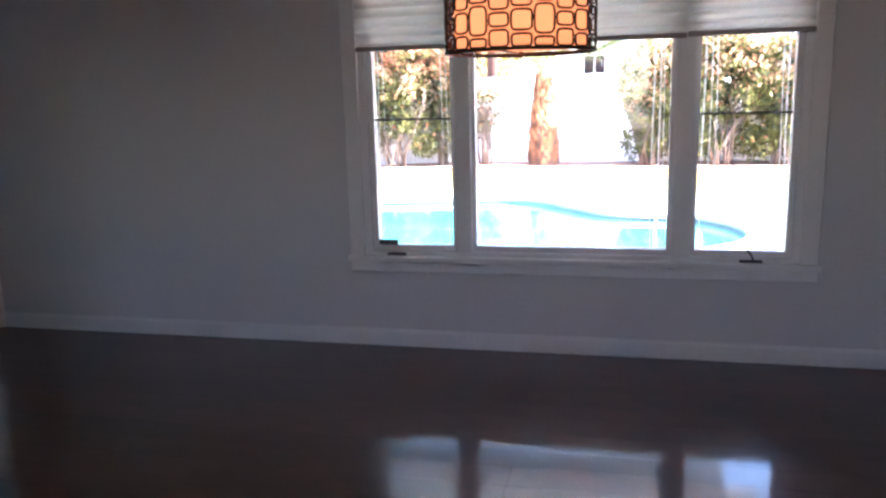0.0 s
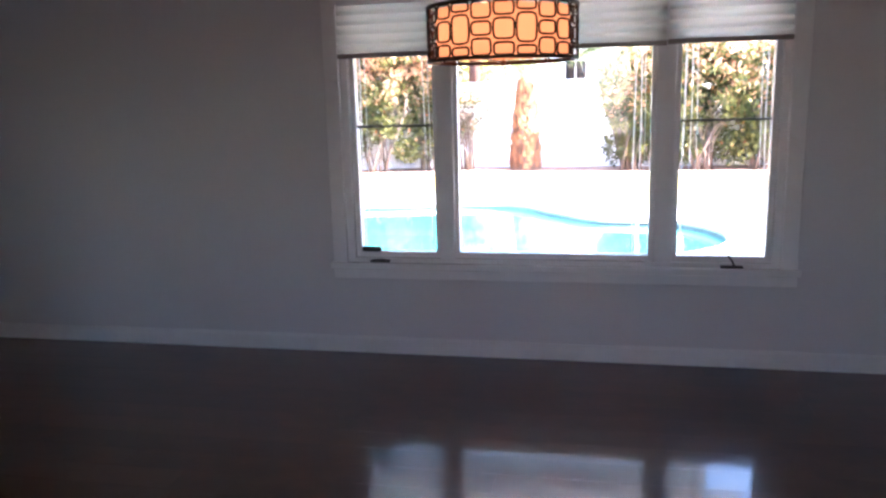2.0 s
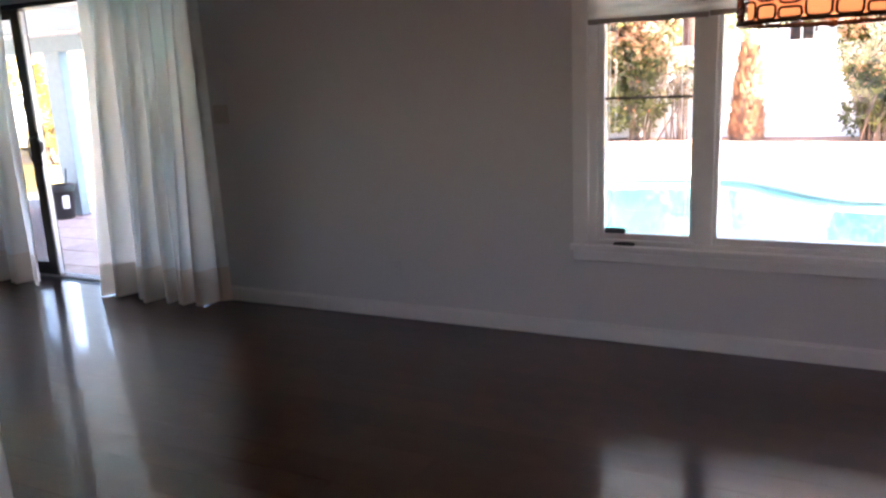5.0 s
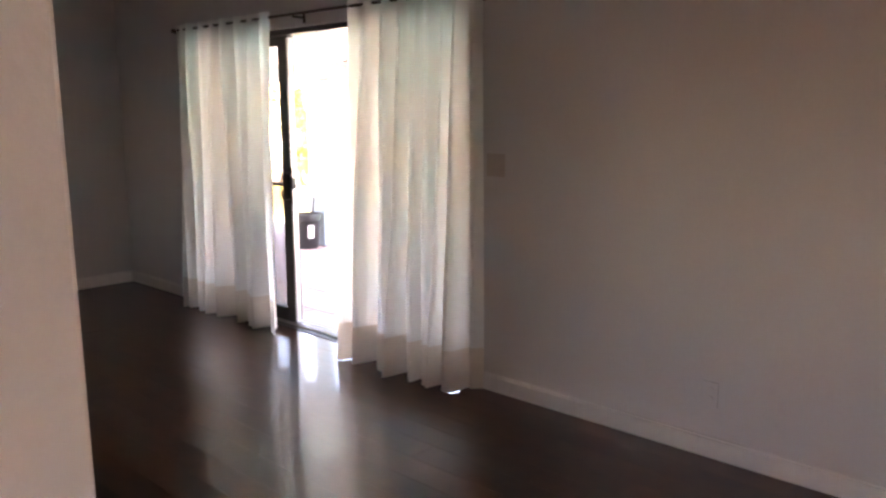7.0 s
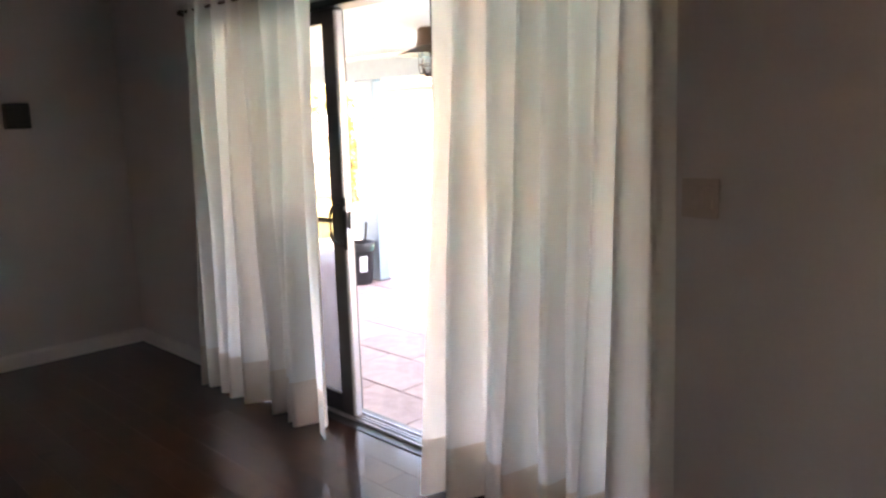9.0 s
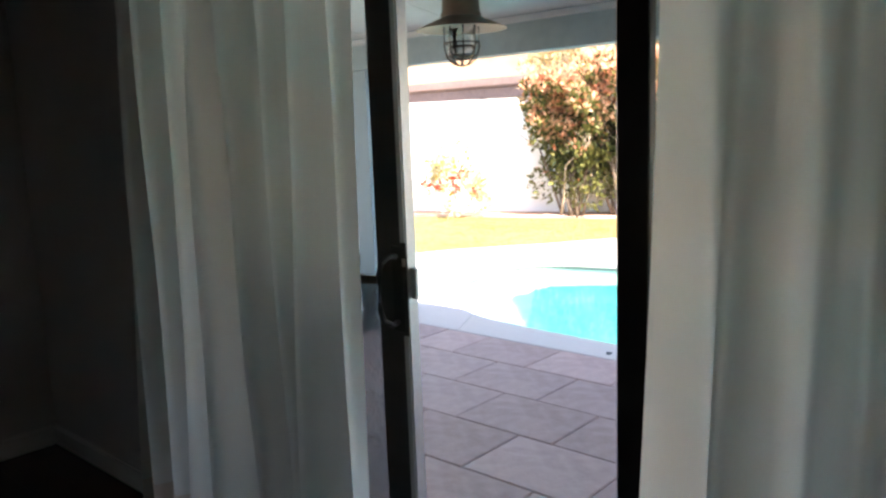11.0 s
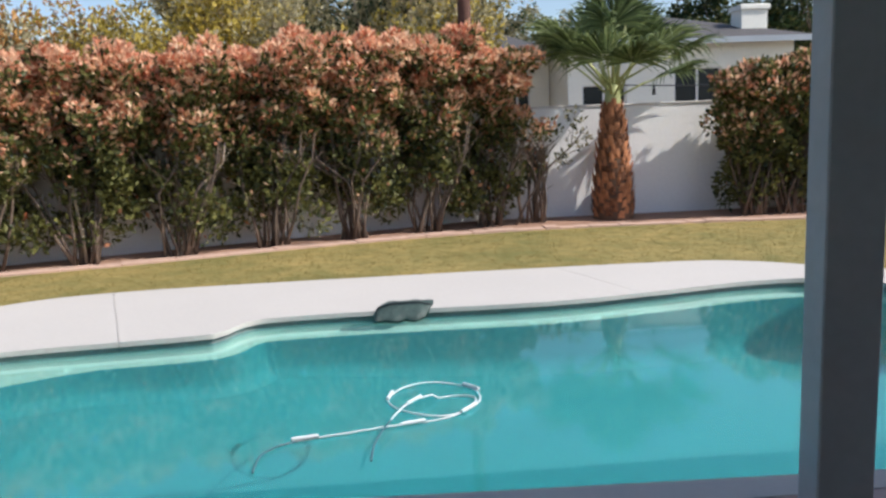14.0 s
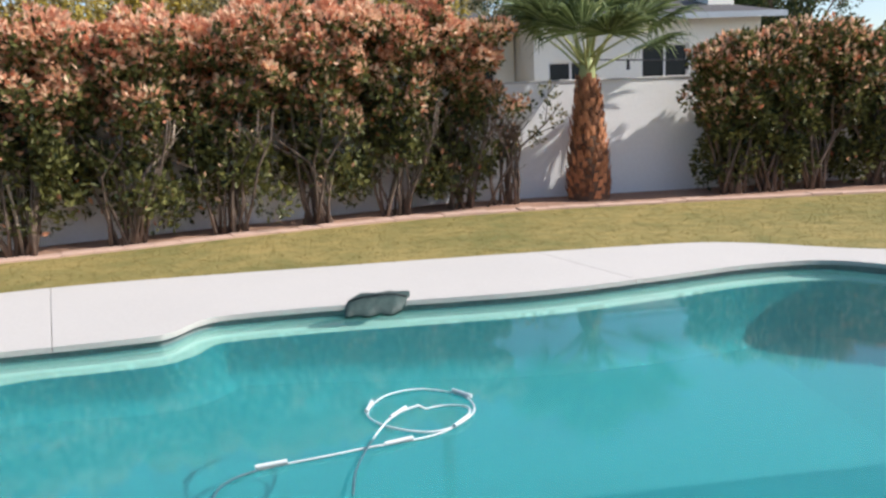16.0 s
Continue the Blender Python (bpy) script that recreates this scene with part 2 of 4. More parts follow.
GREEN_LEAF = leaf("green_shrub_leaf", (0.022, 0.036, 0.012), (0.20, 0.195, 0.06))
RED_LEAF = leaf("red_new_leaf", (0.80, 0.27, 0.145), (1.0, 0.59, 0.39), 0.45)
PALM_LEAF = leaf("palm_frond_leaf", (0.05, 0.08, 0.026), (0.22, 0.27, 0.11), 0.4)
YELLOW_LEAF = leaf("yellow_autumn_leaf", (0.34, 0.26, 0.035), (0.58, 0.45, 0.10))
OLIVE_LEAF = leaf("olive_grey_leaf", (0.20, 0.185, 0.095), (0.48, 0.42, 0.25))
ORANGE_LEAF = leaf("orange_dry_leaf", (0.36, 0.17, 0.045), (0.50, 0.28, 0.09))
DEEP_LEAF = leaf("deep_green_leaf", (0.018, 0.04, 0.016), (0.05, 0.085, 0.03))
PALE_LEAF = leaf("pale_grey_leaf", (0.42, 0.40, 0.24), (0.72, 0.68, 0.50))
PETAL = mat("red_petal", (0.62, 0.05, 0.025), 0.6, vary=0.2, bump=0)
GRASS = leaf("grass_blade", (0.20, 0.18, 0.048), (0.30, 0.23, 0.078), 0.5, 0.15)

wave = WATER.node_tree.nodes.new("ShaderNodeTexNoise")
wave.inputs["Scale"].default_value, wave.inputs["Detail"].default_value = 1.6, 3
wave_bump = WATER.node_tree.nodes.new("ShaderNodeBump")
wave_bump.inputs["Strength"].default_value, wave_bump.inputs["Distance"].default_value = 0.07, 0.06
WATER.node_tree.links.new(wave.outputs["Fac"], wave_bump.inputs["Height"])
WATER.node_tree.links.new(wave_bump.outputs["Normal"], WATER.node_tree.nodes["Principled BSDF"].inputs["Normal"])


# ---- the room's shell ----
RX0, RX1, RY0, RZ = -2.34, 8.4, -6.4, 2.62
DOOR = (-1.10, 1.64, 0.0, 2.06)
WIN = (4.26, 6.54, 0.52, 1.98)
structure("wall_north", wall_x(RX0 - 0.15, RX1 + 0.15, 0, 0.2, -0.06, RZ, [DOOR, WIN]), WALL, "off-white painted wall with window and patio door")
structure("wall_west", boxes((RX0 - 0.15, RX0, RY0, 0, -0.06, RZ)), WALL, "plain off-white painted side wall")
structure("wall_east", boxes((RX1, RX1 + 0.15, RY0, 0, -0.06, RZ)), WALL, "plain off-white painted side wall")
# both rear openings are added, out of view, to let daylight brighten the room
structure("wall_south", wall_x(RX0 - 0.15, RX1 + 0.15, RY0 - 0.15, RY0, -0.06, RZ, [(0.15, 0.34, 0.9, 1.9), (5.0, 6.0, 0.9, 1.95)]), WALL, "off-white painted rear wall with two unseen openings added for light")
structure("wall_partition", boxes((3.61, 3.75, RY0, -2.91, 0, RZ), bevel=0.006), WALL, "end of a white painted partition wall")
structure("ceiling", boxes((RX0 - 0.15, RX1 + 0.15, RY0 - 0.15, 0.2, RZ, RZ + 0.12)), CEIL, "plain white ceiling")
floor = structure("floor", boxes((RX0, RX1, RY0, 0, -0.08, -0.012), (DOOR[0], DOOR[1], 0, 0.2, -0.08, -0.012)), JOINT, "dark glossy walnut plank floor")


def skirting(name, x0, x1, y0, y1):
    """A baseboard with a stepped, eased top."""
    bm = bmesh.new()
    box(bm, x0, x1, y0, y1, 0.0, 0.085, 0.003)
    inset = 0.005
    along_x = (x1 - x0) > (y1 - y0)
    box(bm, x0, x1, y0 + inset if along_x else y0, y1, 0.085, 0.098, 0.003) if along_x else box(bm, x0, x1 - inset, y0, y1, 0.085, 0.098, 0.003)
    return structure(name, bm, TRIM, "white painted wooden baseboard")


skirting("baseboard", RX0, DOOR[0], -0.016, -0.0005)
skirting("baseboard", DOOR[1], RX1, -0.016, -0.0005)
skirting("baseboard", RX0 + 0.0005, RX0 + 0.016, RY0, -0.018)

# ---- the window ----
window = tagged(new("window_1"), "white painted three-part window with casement sides", "window", kind="structure")
bm = bmesh.new()
wx0, wx1, wz0, wz1 = WIN
for x0, x1, z0, z1 in ((wx0 - 0.075, wx0 + 0.008, wz0, wz1), (wx1 - 0.008, wx1 + 0.075, wz0, wz1), (wx0 - 0.075, wx1 + 0.075, wz1 - 0.008, wz1 + 0.08)):
    box(bm, x0, x1, -0.018, -0.0005, z0, z1, 0.004)
part("casing", bm, TRIM, window)
part("window_sill", boxes((wx0 - 0.09, wx1 + 0.09, -0.03, -0.0005, wz0 - 0.03, wz0 + 0.004), bevel=0.005), TRIM, window)
part("apron", boxes((wx0 - 0.075, wx1 + 0.075, -0.016, -0.0005, wz0 - 0.085, wz0 - 0.031), bevel=0.004), TRIM, window)
PANES = ((4.335, 4.765), (4.896, 5.893), (6.034, 6.47))
bm = bmesh.new()
box(bm, wx0, PANES[0][0] - 0.03, 0.02, 0.14, wz0, wz1, 0.003)
box(bm, PANES[2][1] + 0.03, wx1, 0.02, 0.14, wz0, wz1, 0.003)
box(bm, wx0, wx1, 0.021, 0.139, wz0, 0.545, 0.003)
box(bm, wx0, wx1, 0.021, 0.139, 1.93, wz1, 0.003)
part("window_frame", bm, TRIM, window)
for x0, x1 in ((PANES[0][1] + 0.025, PANES[1][0] - 0.02), (PANES[1][1] + 0.02, PANES[2][0] - 0.025)):
    part("mullion", boxes((x0, x1, 0.015, 0.145, 0.545, 1.93), bevel=0.004), TRIM, window)
for i, (x0, x1) in enumerate(PANES):
    e = 0.028
    bm = boxes((x0 - e, x0, 0.04, 0.1, 0.547, 1.93), (x1, x1 + e, 0.04, 0.1, 0.547, 1.93), (x0, x1, 0.041, 0.099, 0.547, 0.577), (x0, x1, 0.041, 0.099, 1.9, 1.93), bevel=0.003)
    sash = part("sash", bm, TRIM, window)
    pane = part("pane", boxes((x0 - 0.004, x1 + 0.004, 0.066, 0.071, 0.574, 1.904)), GLASS, sash)
    pane.visible_shadow = False
    # thin pale see-through streaks run down each pane near its edges
    streaks = {0: ((0.022, 0.010), (0.05, 0.006), (0.375, 0.008), (0.405, 0.006)), 1: ((0.915, 0.010), (0.945, 0.012), (0.965, 0.006)), 2: ((0.02, 0.012), (0.052, 0.008), (0.08, 0.006), (0.385, 0.006), (0.41, 0.012))}[i]
    for k, (dx, w) in enumerate(streaks):
        bm = bmesh.new()
        tube(bm, [(x0 + dx + 0.004 * math.sin(z * 5 + k), 0.0647, z) for z in np.linspace(1.9, 0.585 + 0.17 * (k % 3), 9)], [w * 0.5 * (1 - 0.06 * q) for q in range(9)], 6)
        for v in bm.verts:
            v.co.y = 0.0652 + (v.co.y - 0.0647) * 0.05
        part("pane_streak", bm, STREAK, sash, "thin pale upright streak").visible_shadow = False
    if i != 1:
        part("glazing_bar", boxes((x0, x1, 0.058, 0.08, 1.263, 1.275)), DARK_METAL, sash)
        # casement crank on its low cover
        cx = x0 + (0.115 if i == 0 else 0.27)
        bm = boxes((cx - 0.055, cx + 0.055, -0.012, 0.02, wz0 + 0.005, wz0 + 0.018), bevel=0.004)
        crank = part("crank", bm, DARK_METAL, window, "dark metal casement crank")
        bm = bmesh.new()
        if i == 0:
            tube(bm, [(cx - 0.03, -0.01, wz0 + 0.02), (cx + 0.02, -0.03, wz0 + 0.026), (cx + 0.06, -0.035, wz0 + 0.024)], 0.005)
        else:
            tube(bm, [(cx + 0.01, -0.005, wz0 + 0.02), (cx - 0.005, -0.02, wz0 + 0.05), (cx - 0.025, -0.028, wz0 + 0.075)], 0.005)
        part("crank_handle", bm, DARK_METAL, crank)
part("sash_lock", boxes((4.34, 4.45, 0.03, 0.058, 0.578, 0.607), bevel=0.005), DARK_METAL, window, "small dark sash lock")

# pleated blinds, drawn a quarter down
def pleated_blind(x0, x1, z0, z1):
    blind = thing("pleated_blind", "cream pleated fabric blind raised at the window", "blind", "blinds at the window", ((x0 + x1) / 2, 0.0, z1))
    w = (x1 - x0) / 2
    part("headrail", boxes((-w, w, -0.03, 0.018, -0.035, 0.0), bevel=0.004), TRIM, blind)
    bm, folds = bmesh.new(), 5
    drop = z1 - z0 - 0.055
    rows = []
    for i in range(folds * 8 + 1):
        s = i / 8
        bulge = -0.010 - 0.019 * abs(math.sin(s * math.pi)) ** 0.6
        z = -0.035 - drop * s / folds
        rows.append([bm.verts.new((x, bulge + 0.0015 * math.sin(x * 9 + i), z)) for x in np.linspace(-w + 0.004, w - 0.004, 9)])
    for a, b in zip(rows, rows[1:]):
        for k in range(8):
            bm.faces.new((a[k], a[k + 1], b[k + 1], b[k]))
    part("pleats", bm, BLIND, blind, smooth=True)
    part("bottom_rail", boxes((-w, w, -0.026, -0.002, -(z1 - z0), -(z1 - z0) + 0.024), bevel=0.004), RAIL, blind, "taupe bottom rail")


pleated_blind(4.268, 4.835, 1.63, 1.935)
pleated_blind(4.84, 5.955, 1.635, 1.935)
pleated_blind(5.96, 6.532, 1.64, 1.935)

# ---- pendant lamp with a fretwork drum ----
pendant = thing("pendant_lamp", "lit amber drum pendant lamp in dark bronze fretwork", "lamp", at=(5.335, -1.50, 1.602))
R, H = 0.238, 0.082
part("drum_shade", lathe(bmesh.new(), [(0.212, -H + 0.012), (0.212, H - 0.008)], 48), DRUM, pendant, "amber fabric drum lit from within", True)
part("diffuser", lathe(bmesh.new(), [(0.0, -H + 0.014), (0.12, -H + 0.0135), (0.211, -H + 0.013)], 48), DRUM, pendant)
for z in (-H, H):
    bm = bmesh.new()
    tube(bm, [(R * math.cos(a), R * math.sin(a), z) for a in np.linspace(0, 2 * math.pi, 49)], 0.0055, 6)
    part("hoop", bm, BRONZE, pendant, smooth=True)


def fret(mid, width, z0, z1):
    """One rounded link of the fretwork, bent round the drum."""
    pts = []
    hw, hh, zc = width / 2 * R, (z1 - z0) / 2, (z0 + z1) / 2
    for k in range(21):
        a = 2 * math.pi * k / 20
        c, s = math.cos(a), math.sin(a)
        u = hw * math.copysign(abs(c) ** 0.45, c)
        v = hh * math.copysign(abs(s) ** 0.45, s)
        ang = mid + u / R
        pts.append((R * math.cos(ang), R * math.sin(ang), zc + v))
    return pts


COLS = 22
for c in range(COLS):
    step = 2 * math.pi / COLS
    mid, w = c * step, step * 0.90
    bm = bmesh.new()
    cuts = (-H, -0.046, 0.046, H) if c % 3 == 0 else ((-H, -0.024, 0.024, H) if c % 3 == 1 else (-H, -0.036, 0.032, H))
    for a, b in zip(cuts, cuts[1:]):
        tube(bm, fret(mid, w if (b - a) > 0.06 else w * 0.96, a + 0.005, b - 0.005), 0.0037, 5)
    part("fretwork_link", bm, BRONZE, pendant, smooth=True)
for a in (0.3, 0.3 + math.pi * 2 / 3, 0.3 + math.pi * 4 / 3):
    part("spider_arm", rod(bmesh.new(), (0, 0, H + 0.01), (R * math.cos(a), R * math.sin(a), H), 0.004, seg=6), BRONZE, pendant)
    part("spider_arm", rod(bmesh.new(), (0, 0, -H - 0.004), (R * math.cos(a), R * math.sin(a), -H), 0.003, seg=6), BRONZE, pendant)
part("stem", rod(bmesh.new(), (0, 0, H - 0.02), (0, 0, RZ - 1.608 - 0.02), 0.011, seg=12), BRONZE, pendant)
part("collar", rod(bmesh.new(), (0, 0, H), (0, 0, H + 0.07), 0.019, 0.014, seg=14), BRONZE, pendant)
part("canopy", lathe(bmesh.new(), [(0.0, RZ - 1.609), (0.06, RZ - 1.610), (0.06, RZ - 1.628), (0.02, RZ - 1.643), (0.0, RZ - 1.643)], 24), BRONZE, pendant)
part("finial", lathe(bmesh.new(), [(0.0, -H - 0.02), (0.012, -H - 0.014), (0.012, -H), (0.0, -H + 0.004)], 12), BRONZE, pendant)
bulb_data = bpy.data.lights.new("pendant_bulb", "POINT")
bulb_data.energy, bulb_data.color, bulb_data.shadow_soft_size = 0.33, (1.0, 0.64, 0.34), 0.05
bulb = new("pendant_bulb", bulb_data)
bulb.location = (5.335, -1.50, 1.602)

# ---- patio door ----
door = tagged(new("door_1"), "dark bronze four-panel sliding glass patio door, partly open", "door", kind="structure")
dx0, dx1, _, dz1 = DOOR
part("door_frame", boxes((dx0, dx0 + 0.035, 0.03, 0.17, 0.0, dz1), (dx1 - 0.035, dx1, 0.03, 0.17, 0.0, dz1), (dx0, dx1, 0.031, 0.169, dz1 - 0.035, dz1), bevel=0.003), DARK_METAL, door)
part("threshold", boxes((dx0, dx1, 0.0, 0.2, -0.012, 0.006), bevel=0.003), DARK_METAL, door)
for y in (0.055, 0.085, 0.105, 0.135):
    part("track_rail", boxes((dx0 + 0.035, dx1 - 0.035, y, y + 0.006, 0.006, 0.02)), ALU, door)


def glazed_panel(x0, x1, y, stile, right_edge=False):
    bm = boxes((x0, x0 + stile, y, y + 0.035, 0.021, dz1 - 0.036), (x1 - stile, x1, y, y + 0.035, 0.021, dz1 - 0.036),
               (x0 + stile, x1 - stile, y + 0.001, y + 0.034, 0.021, 0.12), (x0 + stile, x1 - stile, y + 0.001, y + 0.034, dz1 - 0.10, dz1 - 0.036), bevel=0.003)
    panel = part("door_panel", bm, DARK_METAL, door)
    pane = part("pane", boxes((x0 + stile - 0.004, x1 - stile + 0.004, y + 0.015, y + 0.02, 0.116, dz1 - 0.096)), GLASS, panel)
    pane.visible_shadow = False
    return panel


W = 0.72
glazed_panel(dx0 + 0.035, dx0 + 0.035 + W, 0.118, 0.05)
glazed_panel(dx1 - 0.035 - W, dx1 - 0.035, 0.118, 0.05)
left_slider = glazed_panel(0.02 - W, 0.02, 0.066, 0.115)
right_slider = glazed_panel(0.648, 0.648 + W, 0.066, 0.075)
# bright edge strip, latch and pull of the leading stile
part("edge_strip", boxes((0.0205, 0.0245, 0.0665, 0.1005, 0.03, dz1 - 0.05)), ALU, left_slider, "bare aluminium edge strip")
# lip added on the dark face so the lit edge looks as wide
part("edge_lip", boxes((0.004, 0.0204, 0.062, 0.0655, 0.03, 0.88), (0.004, 0.0204, 0.062, 0.0655, 1.14, dz1 - 0.05)), ALU, left_slider, "aluminium lip added to widen the lit edge")
part("latch", boxes((0.024, 0.044, 0.074, 0.092, 0.985, 1.07), bevel=0.004), ALU, left_slider)
bm = bmesh.new()
tube(bm, [(-0.012, 0.066, 1.10), (-0.012, 0.035, 1.105), (-0.02, 0.012, 1.09), (-0.024, 0.004, 1.06), (-0.024, 0.004, 0.96), (-0.02, 0.012, 0.93), (-0.012, 0.035, 0.915), (-0.012, 0.066, 0.92)], 0.008, 8)
part("pull_handle", bm, BLACK, left_slider, "black looped pull handle", True)
part("handle_plate", boxes((-0.03, 0.008, 0.060, 0.0655, 0.89, 1.13), bevel=0.002), BLACK, left_slider)
part("keyhole", boxes((0.006, 0.017, 0.062, 0.0655, 1.075, 1.095)), ALU, left_slider)

# insect screen behind the west leaves, close-meshed below its push bar
SCREEN = mat("grey_screen_mesh", (0.34, 0.39, 0.44), 0.7, vary=0.1, grain=200, bump=0)
mesh_mix, mesh_clear = SCREEN.node_tree.nodes.new("ShaderNodeMixShader"), SCREEN.node_tree.nodes.new("ShaderNodeBsdfTransparent")
mesh_mix.inputs[0].default_value = 0.55
SCREEN.node_tree.links.new(SCREEN.node_tree.nodes["Principled BSDF"].outputs[0], mesh_mix.inputs[1])
SCREEN.node_tree.links.new(mesh_clear.outputs[0], mesh_mix.inputs[2])
SCREEN.node_tree.links.new(mesh_mix.outputs[0], SCREEN.node_tree.nodes["Material Output"].inputs["Surface"])
screen = part("screen_leaf", boxes((-0.74, -0.70, 0.156, 0.168, 0.021, dz1 - 0.036), (-0.09, -0.05, 0.156, 0.168, 0.021, dz1 - 0.036), (-0.70, -0.09, 0.157, 0.167, 0.985, 1.012), (-0.70, -0.09, 0.157, 0.167, 0.021, 0.06), bevel=0.002), DARK_METAL, door, "dark framed insect screen")
part("pet_mesh", boxes((-0.70, -0.09, 0.161, 0.163, 0.06, 0.985)), SCREEN, screen, "close grey mesh in the lower half")
for x in (-0.16, -0.13):
    part("latch_tab", boxes((x - 0.004, x + 0.004, 0.150, 0.1565, 0.86, 0.985)), DARK_METAL, screen)

# ---- curtains on their rod ----
rod_thing = thing("curtain_rod", "thin dark metal curtain rod above the door", "curtain rod", at=(0.3, -0.085, 2.125))
part("rail", rod(bmesh.new(), (-1.50, 0, 0), (1.52, 0, 0), 0.009, seg=10), BRONZE, rod_thing)
for x in (-1.5, 1.52):
    part("finial", rod(bmesh.new(), (x - 0.012, 0, 0), (x + 0.012, 0, 0), 0.016, seg=10), BRONZE, rod_thing)
for x in (-1.47, 0.0, 1.49):
    part("bracket", boxes((x - 0.008, x + 0.008, -0.006, 0.0845, -0.022, -0.010), (x - 0.012, x + 0.012, 0.079, 0.0845, -0.05, 0.01)), BRONZE, rod_thing)


def curtain(x0, x1, folds, seed, label, flare=0.0, swing=0.0, depth=0.04, back=False, pack=1.0):
    rnd = random.Random(seed)
    ob = thing("curtain", label, "curtain", "sheer curtains at the patio door", ((x0 + x1) / 2, -0.085, 0.0))
    cols, rows, hem = folds * 12, 26, 4
    phase = [rnd.uniform(-0.5, 0.5) for _ in range(folds + 2)]
    amp = [rnd.uniform(0.5, 1.15) for _ in range(folds + 2)]
    half = (x1 - x0) / 2

    def spot(i, z):
        u = i / cols
        f = u ** pack * folds
        k = int(min(f, folds - 0.001))
        lo = max(0.0, 1 - z / 2.16)
        a = (amp[k] * (1 - (f - k)) + amp[k + 1] * (f - k)) * (0.034 + depth * lo ** 0.8)
        ph = phase[k] * (1 - (f - k)) + phase[k + 1] * (f - k)
        y = math.sin((f + ph * lo * 0.8) * 2 * math.pi) * a + 0.014 * math.sin(f * 4.3 + z * 1.7) + 0.006 * math.sin(f * 13.1 - z * 3.1)
        x = -half + 2 * half * u + 0.012 * math.sin(f * 2 * math.pi + 1 + z) * lo
        x += flare * (u - 0.5) * lo + swing * lo * lo
        y -= (depth - 0.02) * lo
        if back:
            pull = max(0.0, (u - 0.86) / 0.14) ** 1.5
            y = y * (1 - pull) + 0.072 * pull
        return x, y, z + (0.002 * math.sin(f * 2.1 + phase[k]) if z < 0.05 else 0)

    def sheet(zs):
        bm = bmesh.new()
        grid = [[bm.verts.new(spot(i, z)) for i in range(cols + 1)] for z in zs]
        for a, b in zip(grid, grid[1:]):
            for i in range(cols):
                bm.faces.new((a[i], a[i + 1], b[i + 1], b[i]))
        return bm

    body = sheet(list(np.linspace(0.235, 2.16, rows)))
    part("drape", body, SHEER, ob, smooth=True)
    part("hem", sheet(list(np.linspace(0.003, 0.235, hem))), HEM, ob, "doubled beige bottom hem", True)


curtain(-1.14, 0.045, 8, 3, "sheer white linen curtain with beige hem hanging to the floor", 0.0, 0.03, 0.045, pack=0.86)
curtain(0.83, 1.79, 8, 8, "sheer white linen curtain drawn beside the open door", 0.03, 0.0, 0.085, True, 1.4)

# ---- small things on the walls ----
switch = thing("light_switch", "almond double rocker light switch on the wall", "switch", at=(1.875, 0, 1.24))
part("plate", boxes((-0.06, 0.06, -0.007, -0.0005, -0.06, 0.06), bevel=0.002), PLATE, switch)
for x in (-0.025, 0.025):
    part("rocker", boxes((x - 0.016, x + 0.016, -0.011, -0.006, -0.033, 0.033), bevel=0.002), PLATE, switch)
outlet = thing("wall_outlet", "pale wall outlet low above the baseboard", "outlet", at=(3.09, 0, 0.29))
part("plate", boxes((-0.036, 0.036, -0.006, -0.0005, -0.058, 0.058), bevel=0.002), WALL, outlet)
for z in (-0.02, 0.02):
    part("socket", rod(bmesh.new(), (0, -0.009, z), (0, -0.005, z), 0.015, seg=12), WALL, outlet)
speaker = thing("wall_sconce", "small square black sconce fixed to the wall", "sconce", at=(RX0, -0.67, 1.595))
part("back_plate", boxes((0.0005, 0.012, -0.05, 0.05, -0.05, 0.05), bevel=0.002), BLACK, speaker)
part("housing", boxes((0.012, 0.09, -0.07, 0.07, -0.078, 0.078), bevel=0.006), BLACK, speaker)
part("lip", boxes((0.09, 0.096, -0.062, 0.062, -0.07, 0.07), bevel=0.002), BLACK, speaker)


# ---- outside: pool, deck, patio, lawn ----
GZ, WZ = -0.08, -0.165


def smooth_loop(points, sub=6, closed=True):
    """A rounded outline through a few plan points."""
    out, n = [], len(points)
    for i in range(n if closed else n - 1):
        if closed:
            p = [Vector(points[(i + k - 1) % n]) for k in range(4)]
        else:
            p = [Vector(points[min(max(i + k - 1, 0), n - 1)]) for k in range(4)]
        for s in range(sub):
            t = s / sub
            out.append(0.5 * ((2 * p[1]) + (p[2] - p[0]) * t + (2 * p[0] - 5 * p[1] + 4 * p[2] - p[3]) * t * t + (3 * p[1] - p[0] - 3 * p[2] + p[3]) * t ** 3))
    if not closed:
        out.append(Vector(points[-1]))
    return out


def inset(loop, d):
    """The outline moved inwards (it runs anticlockwise)."""
    out, n = [], len(loop)
    for i in range(n):
        t = (loop[(i + 1) % n] - loop[i - 1]).normalized()
        w = d(loop[i]) if callable(d) else d
        out.append(loop[i] + Vector((-t.y, t.x)) * w)
    return out


def ring(bm, loop, z):
    return [bm.verts.new((p.x, p.y, z)) for p in loop]


def bridge(bm, a, b):
    n = len(a)
    for i in range(n):
        bm.faces.new((a[i], a[(i + 1) % n], b[(i + 1) % n], b[i]))


